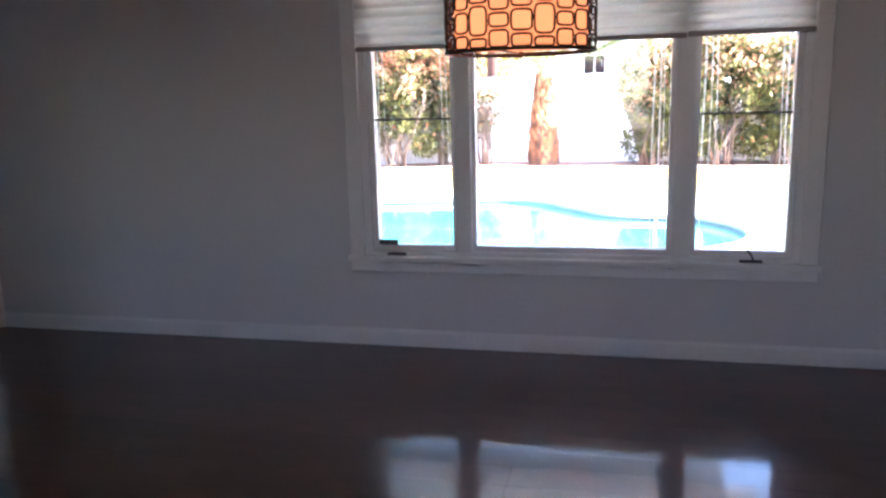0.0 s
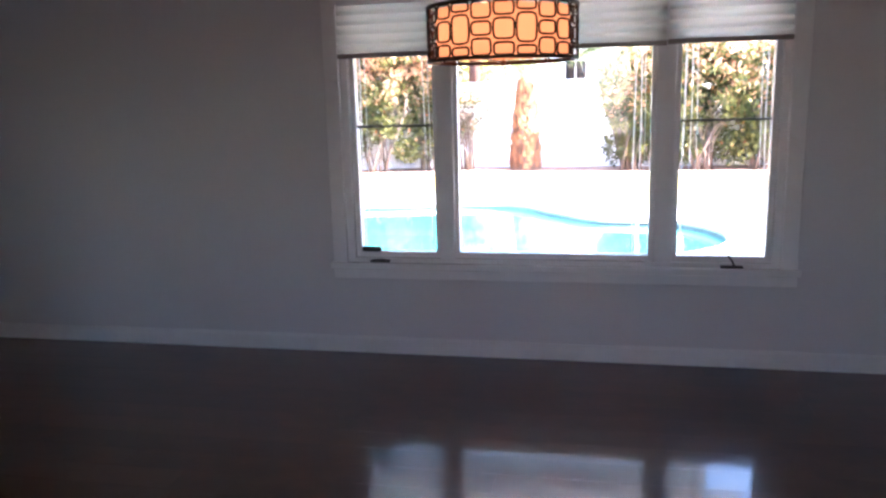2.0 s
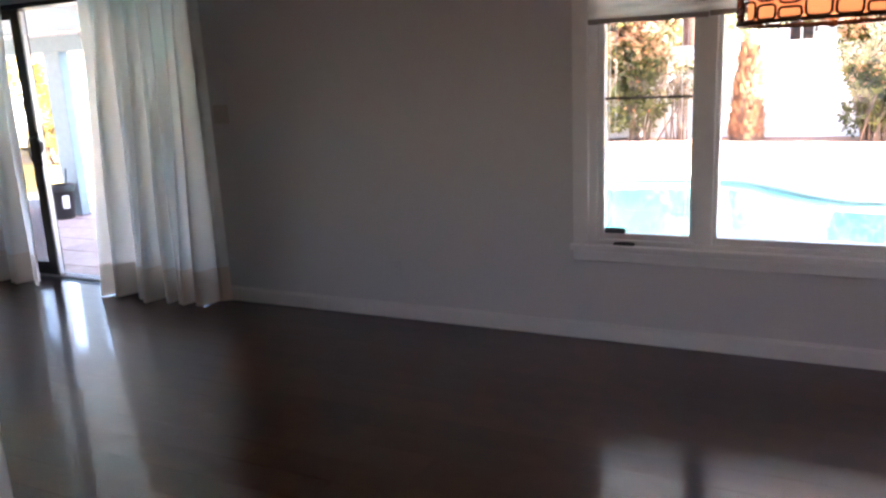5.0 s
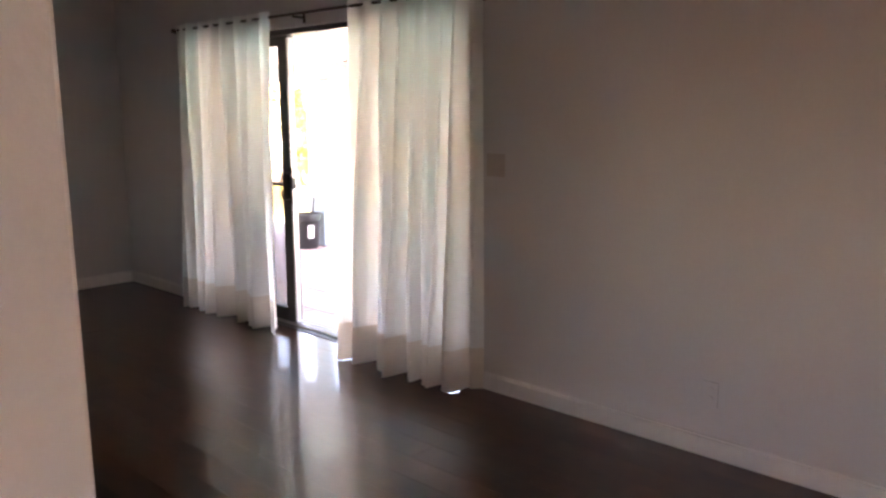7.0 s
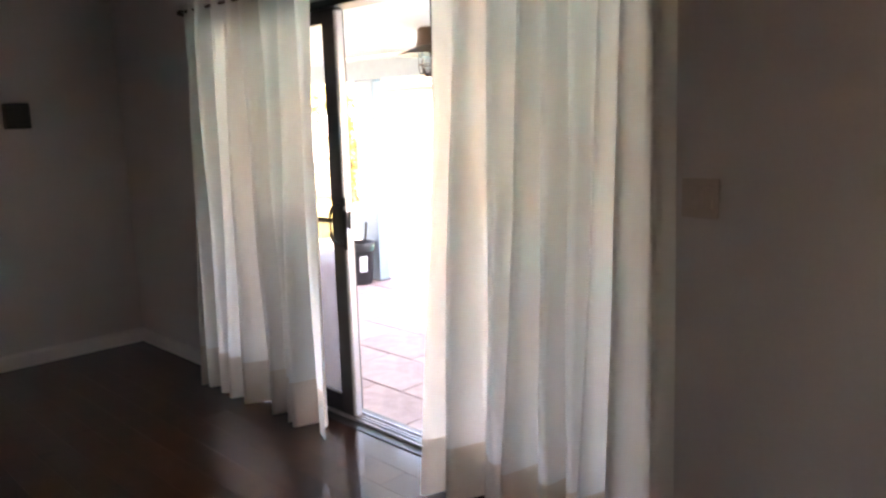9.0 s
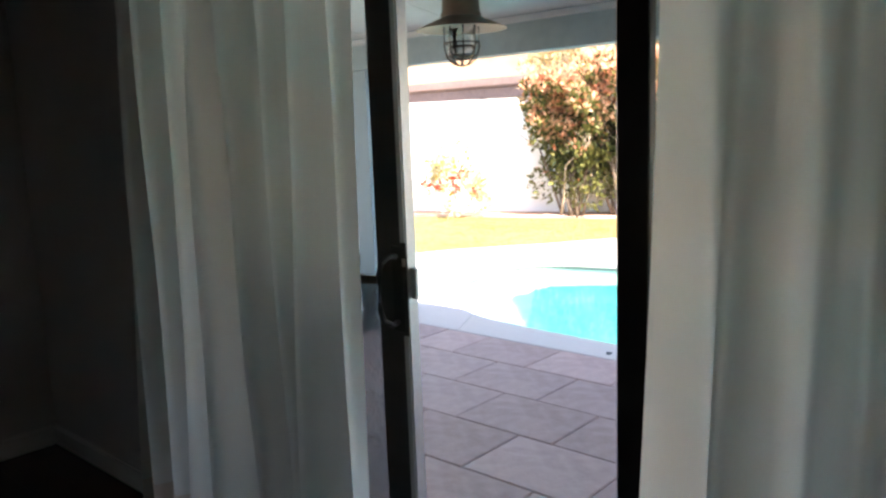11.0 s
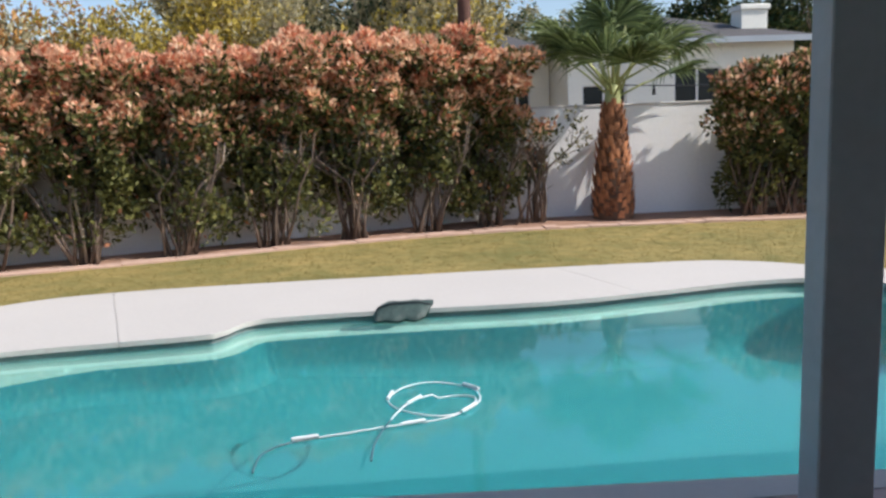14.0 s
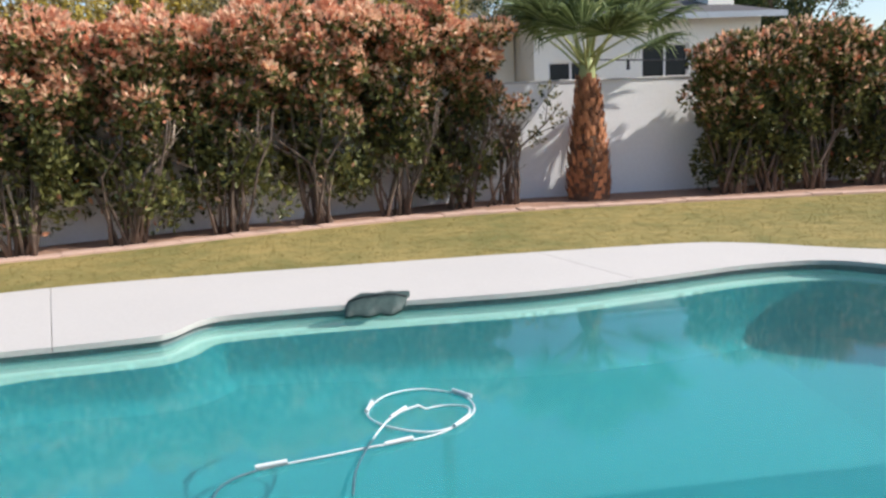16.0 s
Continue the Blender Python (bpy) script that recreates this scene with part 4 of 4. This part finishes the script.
def shrub(x, y, width, height, seed, mats=(GREEN_LEAF, RED_LEAF), label="", group="hedge along the garden wall", leaves=90, clumps=46, red=0.92, size=0.09, low=0.62):
    rnd = random.Random(seed)
    ob = thing("photinia_bush", label or "leggy green bush with red new leaves on top", "bush", group, (x, y, GZ))
    centres = []
    lobes = [(rnd.uniform(-0.5, 0.5) * width, rnd.uniform(-0.45, 0.3), height - rnd.uniform(0.0, 0.32)) for _ in range(7)]
    for i in range(clumps):
        u, w = rnd.uniform(-1, 1), rnd.uniform(-1, 1)
        z = low + (height - low - 0.14) * rnd.random() ** 0.7
        rise = (z - low) / (height - low)
        spread = min(1.0, 0.5 + 0.8 * rise)
        top = min(lobes, key=lambda q: abs(q[0] - u * width / 2))[2]
        r = rnd.uniform(0.10, 0.21)
        centres.append((u * width / 2 * spread, (w * 0.46 - 0.05) * spread + 0.14 * (1 - rise), min(z + rnd.uniform(-0.06, 0.08), top - r * 0.8), r))
    for i in range(clumps // 13):
        centres.append((rnd.uniform(-0.4, 0.4) * width, rnd.uniform(-0.1, 0.45), rnd.uniform(0.35, low + 0.1), rnd.uniform(0.24, 0.36)))
    tint = {}

    def redness(p, share, d):
        t = (p[2] - height * 0.37) / (height * 0.42)
        key = (round(p[0] * 3.5), round(p[1] * 3.5), round(p[2] * 3.5))
        bias = tint.setdefault(key, rnd.uniform(0.25, 1.5))
        return red * max(0.02, min(0.95, t * bias)) * (1.15 if d[2] > -0.2 else 0.5)

    leaf_cloud("crown", centres, leaves, size, mats, redness, seed, ob)
    for k in range(15):
        bm = bmesh.new()
        bx, by = rnd.uniform(-0.2, 0.2), rnd.uniform(-0.12, 0.12)
        tx, ty = rnd.uniform(-0.45, 0.45) * width, rnd.uniform(-0.35, 0.2)
        pts = [(bx, by, -0.03), (bx + tx * 0.2 + rnd.uniform(-0.04, 0.04), by + ty * 0.2, 0.35), (bx + tx * 0.5 + rnd.uniform(-0.06, 0.06), by + ty * 0.5, 0.85), (tx, ty + 0.1, 1.2), (tx * 1.1, ty * 1.1 + 0.1, height * 0.52)]
        tube(bm, pts, [0.024, 0.021, 0.017, 0.012, 0.006], 6)
        for j in range(3):
            a = Vector(pts[2]).lerp(Vector(pts[3]), rnd.random())
            rod(bm, a, a + Vector((rnd.uniform(-0.3, 0.3), rnd.uniform(-0.3, 0.1), rnd.uniform(0.15, 0.4))), 0.008, 0.003, 5)
        part("stem", bm, PALE_BARK if k == 4 else BARK, ob, smooth=True)
    return ob


def hedge_y(x):
    return 11.44 + 0.365 * x


for i, (x, w, h) in enumerate(((-5.35, 1.15, 2.45), (-4.55, 1.25, 2.66), (-3.45, 1.35, 2.72), (-2.4, 1.3, 2.75), (-1.2, 1.4, 2.86), (-0.1, 1.35, 2.92), (1.0, 1.4, 3.0), (2.0, 1.05, 2.85))):
    shrub(x, hedge_y(x), w + 0.25, h * 1.045, 20 + i, leaves=120, clumps=112, low=0.76)
shrub(2.75, hedge_y(2.45), 0.6, 1.75, 41, label="thin sprawling bush with red-tinged leaves", clumps=9, leaves=50, red=0.6, low=0.7)
for i, (x, w, h) in enumerate(((6.22, 0.8, 2.3), (6.85, 1.3, 2.6), (7.6, 1.4, 2.66), (8.7, 1.4, 2.6), (9.9, 1.4, 2.6))):
    shrub(x, 11.95, w + 0.2, h, 60 + i, label="dense green bush with coppery red tips", leaves=120, clumps=100, red=0.5, low=0.45)
shrub(-9.3, 7.3, 1.6, 2.3, 71, (YELLOW_LEAF, GREEN_LEAF), "yellow-green shrub before the garden wall", "shrubs in the side bed", 130, 44, 1.0, 0.07, 0.4)
shrub(-10.9, 6.9, 1.6, 2.5, 72, (YELLOW_LEAF, GREEN_LEAF), "yellow-green shrub before the garden wall", "shrubs in the side bed", 130, 44, 1.0, 0.07, 0.4)
# low flowering shrub before the bare stretch of wall
flower = thing("flowering_shrub", "small pale shrub with red flowers", "shrub", at=(-7.2, 8.65, GZ))
rnd = random.Random(17)
leaf_cloud("foliage", [(rnd.uniform(-0.62, 0.62), rnd.uniform(-0.3, 0.3), rnd.uniform(0.2, 1.15), 0.19) for _ in range(24)], 60, 0.085, (PALE_LEAF, YELLOW_LEAF), lambda p, s, d: 0.25, 7, flower)
leaf_cloud("blossom", [(rnd.uniform(-0.5, 0.6), rnd.uniform(-0.38, -0.1), rnd.uniform(0.45, 0.9), 0.075) for _ in range(7)], 40, 0.06, (PETAL, PETAL), lambda p, s, d: 0.0, 8, flower, "bright red blossom")
for k in range(5):
    bm = bmesh.new()
    tube(bm, [(0.02 * k - 0.04, 0, -0.03), (0.1 * k - 0.2, 0.02 * k, 0.4), (0.16 * k - 0.32, 0.03 * k - 0.05, 0.8)], [0.012, 0.009, 0.004], 5)
    part("stem", bm, PALE_BARK, flower)

# bare leaning branch beside the palm
branch = thing("leaning_branch", "bare grey branch leaning out from the hedge", "branch", at=(2.55, 12.1, GZ))
bm = bmesh.new()
tube(bm, [(-0.15, 0, -0.02), (0.05, 0, 0.35), (0.35, -0.05, 0.85), (0.75, -0.08, 1.2), (1.0, -0.1, 1.5)], [0.022, 0.02, 0.017, 0.012, 0.006], 7)
for a, b in (((0.35, -0.05, 0.85), (0.3, -0.1, 1.4)), ((0.75, -0.08, 1.2), (0.8, -0.15, 1.75)), ((0.05, 0, 0.35), (0.45, -0.1, 0.62)), ((0.6, -0.07, 1.05), (1.05, -0.1, 1.22))):
    rod(bm, a, b, 0.009, 0.003, 6)
part("limb", bm, BARK, branch, smooth=True)
leaf_cloud("leaves", [(0.85, -0.12, 1.3, 0.2), (0.8, -0.1, 1.65, 0.16), (0.6, -0.1, 1.0, 0.12)], 45, 0.075, (OLIVE_LEAF, GREEN_LEAF), lambda p, s, d: 0.5, 3, branch)

# ---- fan palm ----
palm = thing("fan_palm", "fan palm with a shaggy brown trunk and green fronds", "palm tree", at=(4.07, 12.36, GZ))
TRUNK_H = 1.84
profile = [(0.32, -0.05), (0.325, 0.1), (0.305, 0.5), (0.25, 1.0), (0.18, 1.5), (0.13, TRUNK_H)]
part("trunk", lathe(bmesh.new(), profile, 20), PALM_TRUNK, palm, smooth=True)
rnd = random.Random(11)
bm = bmesh.new()
for i in range(230):
    z = 0.03 + 1.77 * (i / 230)
    r = np.interp(z, [p[1] for p in profile], [p[0] for p in profile]) * 0.96
    a = i * 2.39996 + rnd.uniform(-0.1, 0.1)
    out, tan = Vector((math.cos(a), math.sin(a), 0)), Vector((-math.sin(a), math.cos(a), 0))
    base = out * r + Vector((0, 0, z))
    w, h, t = rnd.uniform(0.045, 0.07), rnd.uniform(0.10, 0.17), rnd.uniform(0.03, 0.06)
    v = [bm.verts.new(base + tan * w - Vector((0, 0, 0.03))), bm.verts.new(base - tan * w - Vector((0, 0, 0.03))), bm.verts.new(base - tan * w * 0.55 + out * t + Vector((0, 0, h))), bm.verts.new(base + tan * w * 0.55 + out * t + Vector((0, 0, h))),
         bm.verts.new(base + out * t * 0.9 + Vector((0, 0, h * 0.4)))]
    for tri in ((0, 1, 4), (1, 2, 4), (2, 3, 4), (3, 0, 4)):
        bm.faces.new([v[k] for k in tri])
husks = part("husk", bm, PALM_HUSK, palm, "overlapping cut leaf bases")
husks["kind"] = "stuff"
part("stem_core", lathe(bmesh.new(), [(0.135, TRUNK_H - 0.06), (0.13, TRUNK_H + 0.08), (0.105, TRUNK_H + 0.24), (0.05, TRUNK_H + 0.4), (0.0, TRUNK_H + 0.44)], 14), PALM_CORE, palm, smooth=True)


def frond(a, lift, reach, fan, seed):
    """A fan leaf: stalk, then folded blades that droop at their tips."""
    rnd = random.Random(seed)
    out, tan = Vector((math.cos(a), math.sin(a), 0)), Vector((-math.sin(a), math.cos(a), 0))
    start = Vector((0, 0, TRUNK_H + 0.06 + rnd.uniform(0, 0.28))) + out * 0.07
    way = (out * math.cos(lift) + Vector((0, 0, math.sin(lift)))).normalized()
    hub = start + way * reach + Vector((0, 0, -0.06 * reach))
    bm = bmesh.new()
    tube(bm, [start, start.lerp(hub, 0.5) + Vector((0, 0, 0.03)), hub], [0.022, 0.017, 0.012], 6)
    stalk = part("frond", bm, PALM_CORE, palm, smooth=True)
    verts, faces = [], []
    nrm = way.cross(tan).normalized()
    blades = 34
    for k in range(blades):
        th = radians(-98 + 196 * k / (blades - 1)) + rnd.uniform(-0.03, 0.03)
        d = (way * math.cos(th) + tan * math.sin(th)).normalized()
        s = nrm.cross(d).normalized()
        ln = fan * (0.72 + 0.28 * math.cos(th)) * rnd.uniform(0.9, 1.08)
        droop = Vector((0, 0, -ln * rnd.uniform(0.16, 0.42)))
        wid = 0.024
        q = len(verts)
        verts += [hub, hub + d * ln * 0.5 + s * wid, hub + d * ln * 0.52 + nrm * 0.018, hub + d * ln * 0.5 - s * wid, hub + d * ln * 0.8 + s * wid * 0.5 + droop * 0.35, hub + d * ln * 0.8 - s * wid * 0.5 + droop * 0.35, hub + d * ln + droop]
        faces += [(q, q + 1, q + 2), (q, q + 2, q + 3), (q + 1, q + 4, q + 5, q + 2), (q + 2, q + 5, q + 3), (q + 4, q + 6, q + 5)]
    me = bpy.data.meshes.new("blade_fan")
    me.from_pydata([tuple(v) for v in verts], [], faces)
    me.materials.append(PALM_LEAF)
    ob = new("blade_fan", me)
    ob.parent = stalk


for k in range(19):
    lift = 24 + 36 * ((k * 0.618) % 1.0) if k < 13 else 66 + 3 * (k - 13)
    frond(k * 2.39996 + rnd.uniform(-0.2, 0.2), radians(lift), rnd.uniform(0.85, 1.1), rnd.uniform(0.9, 1.08), 100 + k)

# ---- beyond the wall ----
def gable_house(name, label, x0, x1, y0, y1, eave, ridge, wall_mat, roof_mat, windows, chimney=None):
    house = thing(name, label, "house", at=((x0 + x1) / 2, (y0 + y1) / 2, GZ - 0.03))
    ox, oy = (x0 + x1) / 2, (y0 + y1) / 2
    hx, hy = (x1 - x0) / 2, (y1 - y0) / 2
    pieces = [(-hx, -hx + 0.25, -hy + 0.25, hy, 0, eave), (hx - 0.25, hx, -hy + 0.25, hy, 0, eave), (-hx + 0.25, hx - 0.25, hy - 0.25, hy, 0, eave)]
    at = -hx
    for a, b, c, d in windows:
        pieces += [(at, a - ox, -hy, -hy + 0.25, 0, eave), (a - ox, b - ox, -hy, -hy + 0.25, 0, c), (a - ox, b - ox, -hy, -hy + 0.25, d, eave)]
        at = b - ox
    pieces.append((at, hx, -hy, -hy + 0.25, 0, eave))
    for piece in pieces:
        part("wall", boxes(piece), wall_mat, house)
    bm = bmesh.new()
    o = 0.5
    run = min(hx, hy)
    c = [bm.verts.new(p) for p in ((-hx - o, -hy - o, eave - 0.02), (hx + o, -hy - o, eave - 0.02), (hx + o, hy + o, eave - 0.02), (-hx - o, hy + o, eave - 0.02), (-hx + run, 0, ridge), (hx - run, 0, ridge))]
    for f in ((0, 1, 5, 4), (1, 2, 5), (2, 3, 4, 5), (3, 0, 4)):
        bm.faces.new([c[k] for k in f])
    bm.faces.new([c[k] for k in (3, 2, 1, 0)])
    roof = part("roof", bm, roof_mat, house)
    part("fascia", boxes((-hx - o, hx + o, -hy - o - 0.03, -hy - o - 0.001, eave - 0.16, eave + 0.0)), POST, house)
    for a, b, cc, d in windows:
        win = part("window", boxes((a - ox, b - ox, -hy + 0.06, -hy + 0.10, cc, cc + 0.05), (a - ox, b - ox, -hy + 0.06, -hy + 0.10, d - 0.05, d), (a - ox, a - ox + 0.05, -hy + 0.06, -hy + 0.10, cc + 0.05, d - 0.05), (b - ox - 0.05, b - ox, -hy + 0.06, -hy + 0.10, cc + 0.05, d - 0.05),
                                   ((a + b) / 2 - ox - 0.03, (a + b) / 2 - ox + 0.03, -hy + 0.06, -hy + 0.10, cc + 0.05, d - 0.05)), TRIM, house)
        part("pane", boxes((a - ox, b - ox, -hy + 0.11, -hy + 0.13, cc, d)), DARK_GLASS, win)
    if chimney:
        part("chimney", boxes((chimney[0] - ox, chimney[1] - ox, -hy + 0.8, -hy + 1.5, eave, chimney[2]), (chimney[0] - ox - 0.06, chimney[1] - ox + 0.06, -hy + 0.74, -hy + 1.56, chimney[2] - 0.16, chimney[2] - 0.02), bevel=0.01), NEIGHBOUR, house)
    return house


gable_house("neighbour_house", "single-storey cream stucco house with a grey roof", 5.75, 12.4, 22.0, 31.0, 3.88, 5.3, NEIGHBOUR, ROOF, [(6.15, 7.45, 1.7, 2.72), (8.85, 10.25, 1.9, 3.12)], (11.2, 12.0, 4.95))
gable_house("neighbour_garage", "low grey-roofed wing with a cream wall", 1.6, 5.7, 24.2, 30.0, 3.85, 5.1, NEIGHBOUR, ROOF, [(4.3, 5.1, 1.9, 2.8)])
# long low brown roof over the bare stretch of wall
shed = thing("neighbour_carport", "long low brown carport roof beyond the wall", "carport", at=(-12.6, 16.4, GZ - 0.03))
for x in (-5.2, -2.6, 0.0, 2.6, 4.1):
    part("post", boxes((x - 0.08, x + 0.08, -0.08, 0.08, 0, 2.35)), BROWN_ROOF, shed)
part("fascia", boxes((-5.6, 4.4, -0.35, -0.27, 2.34, 2.62)), BROWN_ROOF, shed)
part("fascia", boxes((-5.7, 4.5, -0.5, -0.42, 2.68, 2.82)), BROWN_ROOF, shed)
part("roof", boxes((-5.7, 4.5, -0.419, 4.2, 2.63, 2.9)), BROWN_ROOF, shed)
part("rear_wall", boxes((-5.6, 4.4, 4.0, 4.2, 0, 2.63)), NEIGHBOUR, shed)
pole = thing("utility_pole", "weathered reddish-brown wooden utility pole", "pole", at=(2.26, 16.9, GZ - 0.03))
part("shaft", rod(bmesh.new(), (0, 0, 0), (0, 0, 8.2), 0.16, 0.12, 12), POLE_WOOD, pole, smooth=True)
part("crossarm", boxes((-1.1, 1.1, -0.06, 0.06, 7.4, 7.55), bevel=0.01), POLE_WOOD, pole)
string = thing("string_lights", "dark cable strung above the wall with bulbs", "string lights", at=(0, 0, 0))
bm = bmesh.new()
CABLE = [(4.5 + k * 0.35, 13.6, 2.12 - 0.06 * math.sin(k / 12 * math.pi)) for k in range(13)]
tube(bm, CABLE, 0.012, 5)
part("cable", bm, BLACK, string)
for x, _, z in CABLE[2::3]:
    part("bulb", rod(bmesh.new(), (x, 13.6, z - 0.16), (x, 13.6, z), 0.035, 0.02, 8), BLACK, string)
for x in (4.5, 8.7):
    part("stake", rod(bmesh.new(), (x, 13.6, GZ - 0.03), (x, 13.6, 2.14), 0.02, seg=6), BLACK, string)


def tree(x, y, height, spread, mats, seed, label, per=80, size=0.11, clumps=90, low=0.3, mixed=0.3, bare=False):
    rnd = random.Random(seed)
    ob = thing("tree", label, "tree", at=(x, y, GZ - 0.03))
    bm = bmesh.new()
    tube(bm, [(0, 0, 0), (0.08, 0.02, height * 0.2), (0.02, 0.05, height * 0.42)], [0.16, 0.13, 0.1], 9)
    tips = []
    for k in range(9):
        a = rnd.uniform(0, 6.28)
        s = Vector((0.04, 0.03, height * rnd.uniform(0.22, 0.42)))
        e = Vector((math.cos(a) * spread * rnd.uniform(0.4, 0.9), math.sin(a) * spread * 0.7, height * rnd.uniform(0.5, 0.98)))
        m = s.lerp(e, 0.5) + Vector((rnd.uniform(-0.3, 0.3), rnd.uniform(-0.3, 0.3), 0.2))
        tube(bm, [s, m, e], [0.075, 0.045, 0.015], 6)
        for j in range(5 if bare else 3):
            p = m.lerp(e, rnd.random())
            q = p + Vector((rnd.uniform(-0.8, 0.8), rnd.uniform(-0.6, 0.6), rnd.uniform(0.2, 0.9)))
            rod(bm, p, q, 0.022, 0.006, 5)
            tips.append(q)
        tips.append(e)
    part("trunk", bm, PALE_BARK if bare else BARK, ob, smooth=True)
    centres = []
    for i in range(clumps):
        t = rnd.choice(tips)
        centres.append((t.x + rnd.uniform(-0.5, 0.5), t.y + rnd.uniform(-0.5, 0.5), max(height * low, t.z + rnd.uniform(-0.7, 0.35)), rnd.uniform(0.22, 0.5)))
    leaf_cloud("crown", centres, per, size, mats, lambda p, s, d: mixed, seed, ob)


tree(-5.2, 19.5, 5.2, 2.2, (YELLOW_LEAF, OLIVE_LEAF), 1, "yellowing tree beyond the garden wall", mixed=0.3, clumps=150, size=0.13)
tree(-2.6, 21.0, 6.0, 2.6, (OLIVE_LEAF, YELLOW_LEAF), 2, "half-bare olive-grey tree beyond the wall", bare=True, per=60, mixed=0.2, clumps=150, size=0.13)
tree(0.2, 23.0, 6.2, 2.8, (OLIVE_LEAF, DEEP_LEAF), 3, "half-bare olive-grey tree beyond the wall", bare=True, per=64, mixed=0.3, clumps=150, size=0.13)
tree(3.2, 30.0, 7.5, 3.2, (OLIVE_LEAF, YELLOW_LEAF), 4, "pale half-bare tree behind the houses", bare=True, per=64)
tree(16.5, 34.0, 8.5, 3.6, (DEEP_LEAF, GREEN_LEAF), 6, "dark green tree behind the cream house", per=80, clumps=190, size=0.2)
tree(-9.5, 24.0, 5.0, 2.8, (ORANGE_LEAF, YELLOW_LEAF), 8, "orange-leaved tree beyond the carport", per=64, size=0.14)
tree(-15.0, 26.0, 5.5, 3.0, (OLIVE_LEAF, ORANGE_LEAF), 9, "olive and orange tree beyond the carport", per=64, size=0.14)
for i, (x, y, h) in enumerate(((-4.4, 15.6, 3.0), (-2.6, 16.0, 3.15), (-0.8, 16.2, 3.2), (-6.4, 15.4, 2.9))):
    shrub(x, y, 1.9, h, 80 + i, (ORANGE_LEAF, YELLOW_LEAF), "rounded orange-yellow shrub beyond the wall", "shrubs beyond the wall", 80, 40, 0.6, 0.12, 1.2)
for i, (x, y, h, sp, m, lab) in enumerate(((-8.0, 18.6, 4.6, 2.2, (OLIVE_LEAF, ORANGE_LEAF), "olive and orange tree beyond the wall"), (-3.9, 24.5, 6.6, 3.0, (OLIVE_LEAF, YELLOW_LEAF), "tall half-bare tree beyond the wall"),
                                             (-1.0, 27.0, 7.0, 3.2, (OLIVE_LEAF, DEEP_LEAF), "tall olive-grey tree beyond the wall"), (1.6, 20.5, 5.0, 2.0, (OLIVE_LEAF, YELLOW_LEAF), "half-bare pale tree near the utility pole"),
                                             (7.5, 36.0, 8.0, 3.6, (OLIVE_LEAF, DEEP_LEAF), "tall tree behind the cream house"), (20.5, 33.0, 8.0, 3.4, (DEEP_LEAF, GREEN_LEAF), "dark green tree behind the cream house"))):
    tree(x, y, h, sp, m, 30 + i, lab, per=60, clumps=130, size=0.17, mixed=0.35, bare=i in (1, 3))
# a far line of hills and trees closes the view
bm = bmesh.new()
prev = None
for k in range(121):
    a = radians(-20 + 220 * k / 120)
    h = 5.5 + 19 * min(1.0, max(0.0, (a - 1.75) / 0.25)) + 3.5 * noise.noise(Vector((k * 0.17, 0, 0))) + 1.5 * noise.noise(Vector((k * 0.9, 3, 0)))
    lo = bm.verts.new((170 * math.cos(a), 170 * math.sin(a), -0.5))
    hi = bm.verts.new((172 * math.cos(a), 172 * math.sin(a), h))
    if prev:
        bm.faces.new((prev[0], lo, hi, prev[1]))
    prev = (lo, hi)
structure("backdrop", bm, mat("far_hills", (0.36, 0.22, 0.13), 1.0, vary=0.25, grain=0.3, blotch=0.05, bump=0), "far line of dry hills and trees")


# ---- pieces: floor planks and patio tiles ----
def slab_mesh(name, w, d, h, material, ease=0.0025):
    bm = boxes((-w / 2, w / 2, -d / 2, d / 2, -h, 0), bevel=ease)
    me = bpy.data.meshes.new(name)
    bm.to_mesh(me)
    bm.free()
    me.materials.append(material)
    return me


rnd = random.Random(2)
PW = (0 - RY0) / 43
LENGTHS = (1.2, 1.5, 1.8, 2.1)
plank_meshes = {w: slab_mesh("plank", w - 0.0005, PW - 0.0006, 0.012, PLANK, 0.0003) for w in LENGTHS}
cut_meshes = {}
for row in range(43):
    x = RX0 - rnd.uniform(0, 1.1)
    y = RY0 + (row + 0.5) * PW
    while x < RX1:
        w = rnd.choice(LENGTHS)
        x0, x1 = max(x, RX0), min(x + w, RX1)
        if x1 - x0 > 0.05:
            if x1 - x0 > w - 0.01:
                me = plank_meshes[w]
            else:
                key = round(x1 - x0, 2)
                me = cut_meshes.setdefault(key, slab_mesh("plank", max(0.04, key - 0.0005), PW - 0.0006, 0.012, PLANK, 0.0003))
            ob = new("plank", me)
            ob.parent = floor
            ob.location = ((x0 + x1) / 2, y, 0)
        x += w
TW, TD = 0.61, 0.45
patio = tagged(new("patio"), "grey-brown slate patio tiles in running bond", "patio", kind="structure")
tile_meshes = [slab_mesh("tile", TW * k - 0.006, TD - 0.006, 0.03, SLATE, 0.005) for k in (1.0, 0.667)]
for row in range(6):
    x = -5.6 + (row % 3) * 0.21
    k = row
    while x < 8.2:
        m = 1 if (k * 7 + row * 3) % 5 == 0 else 0
        w = TW * (1.0, 0.667)[m]
        ob = new("tile", tile_meshes[m])
        ob.parent = patio
        ob.location = (x + w / 2, 0.203 + (row + 0.5) * TD - 0.006, GZ + rnd.uniform(-0.002, 0.002))
        x += w
        k += 1
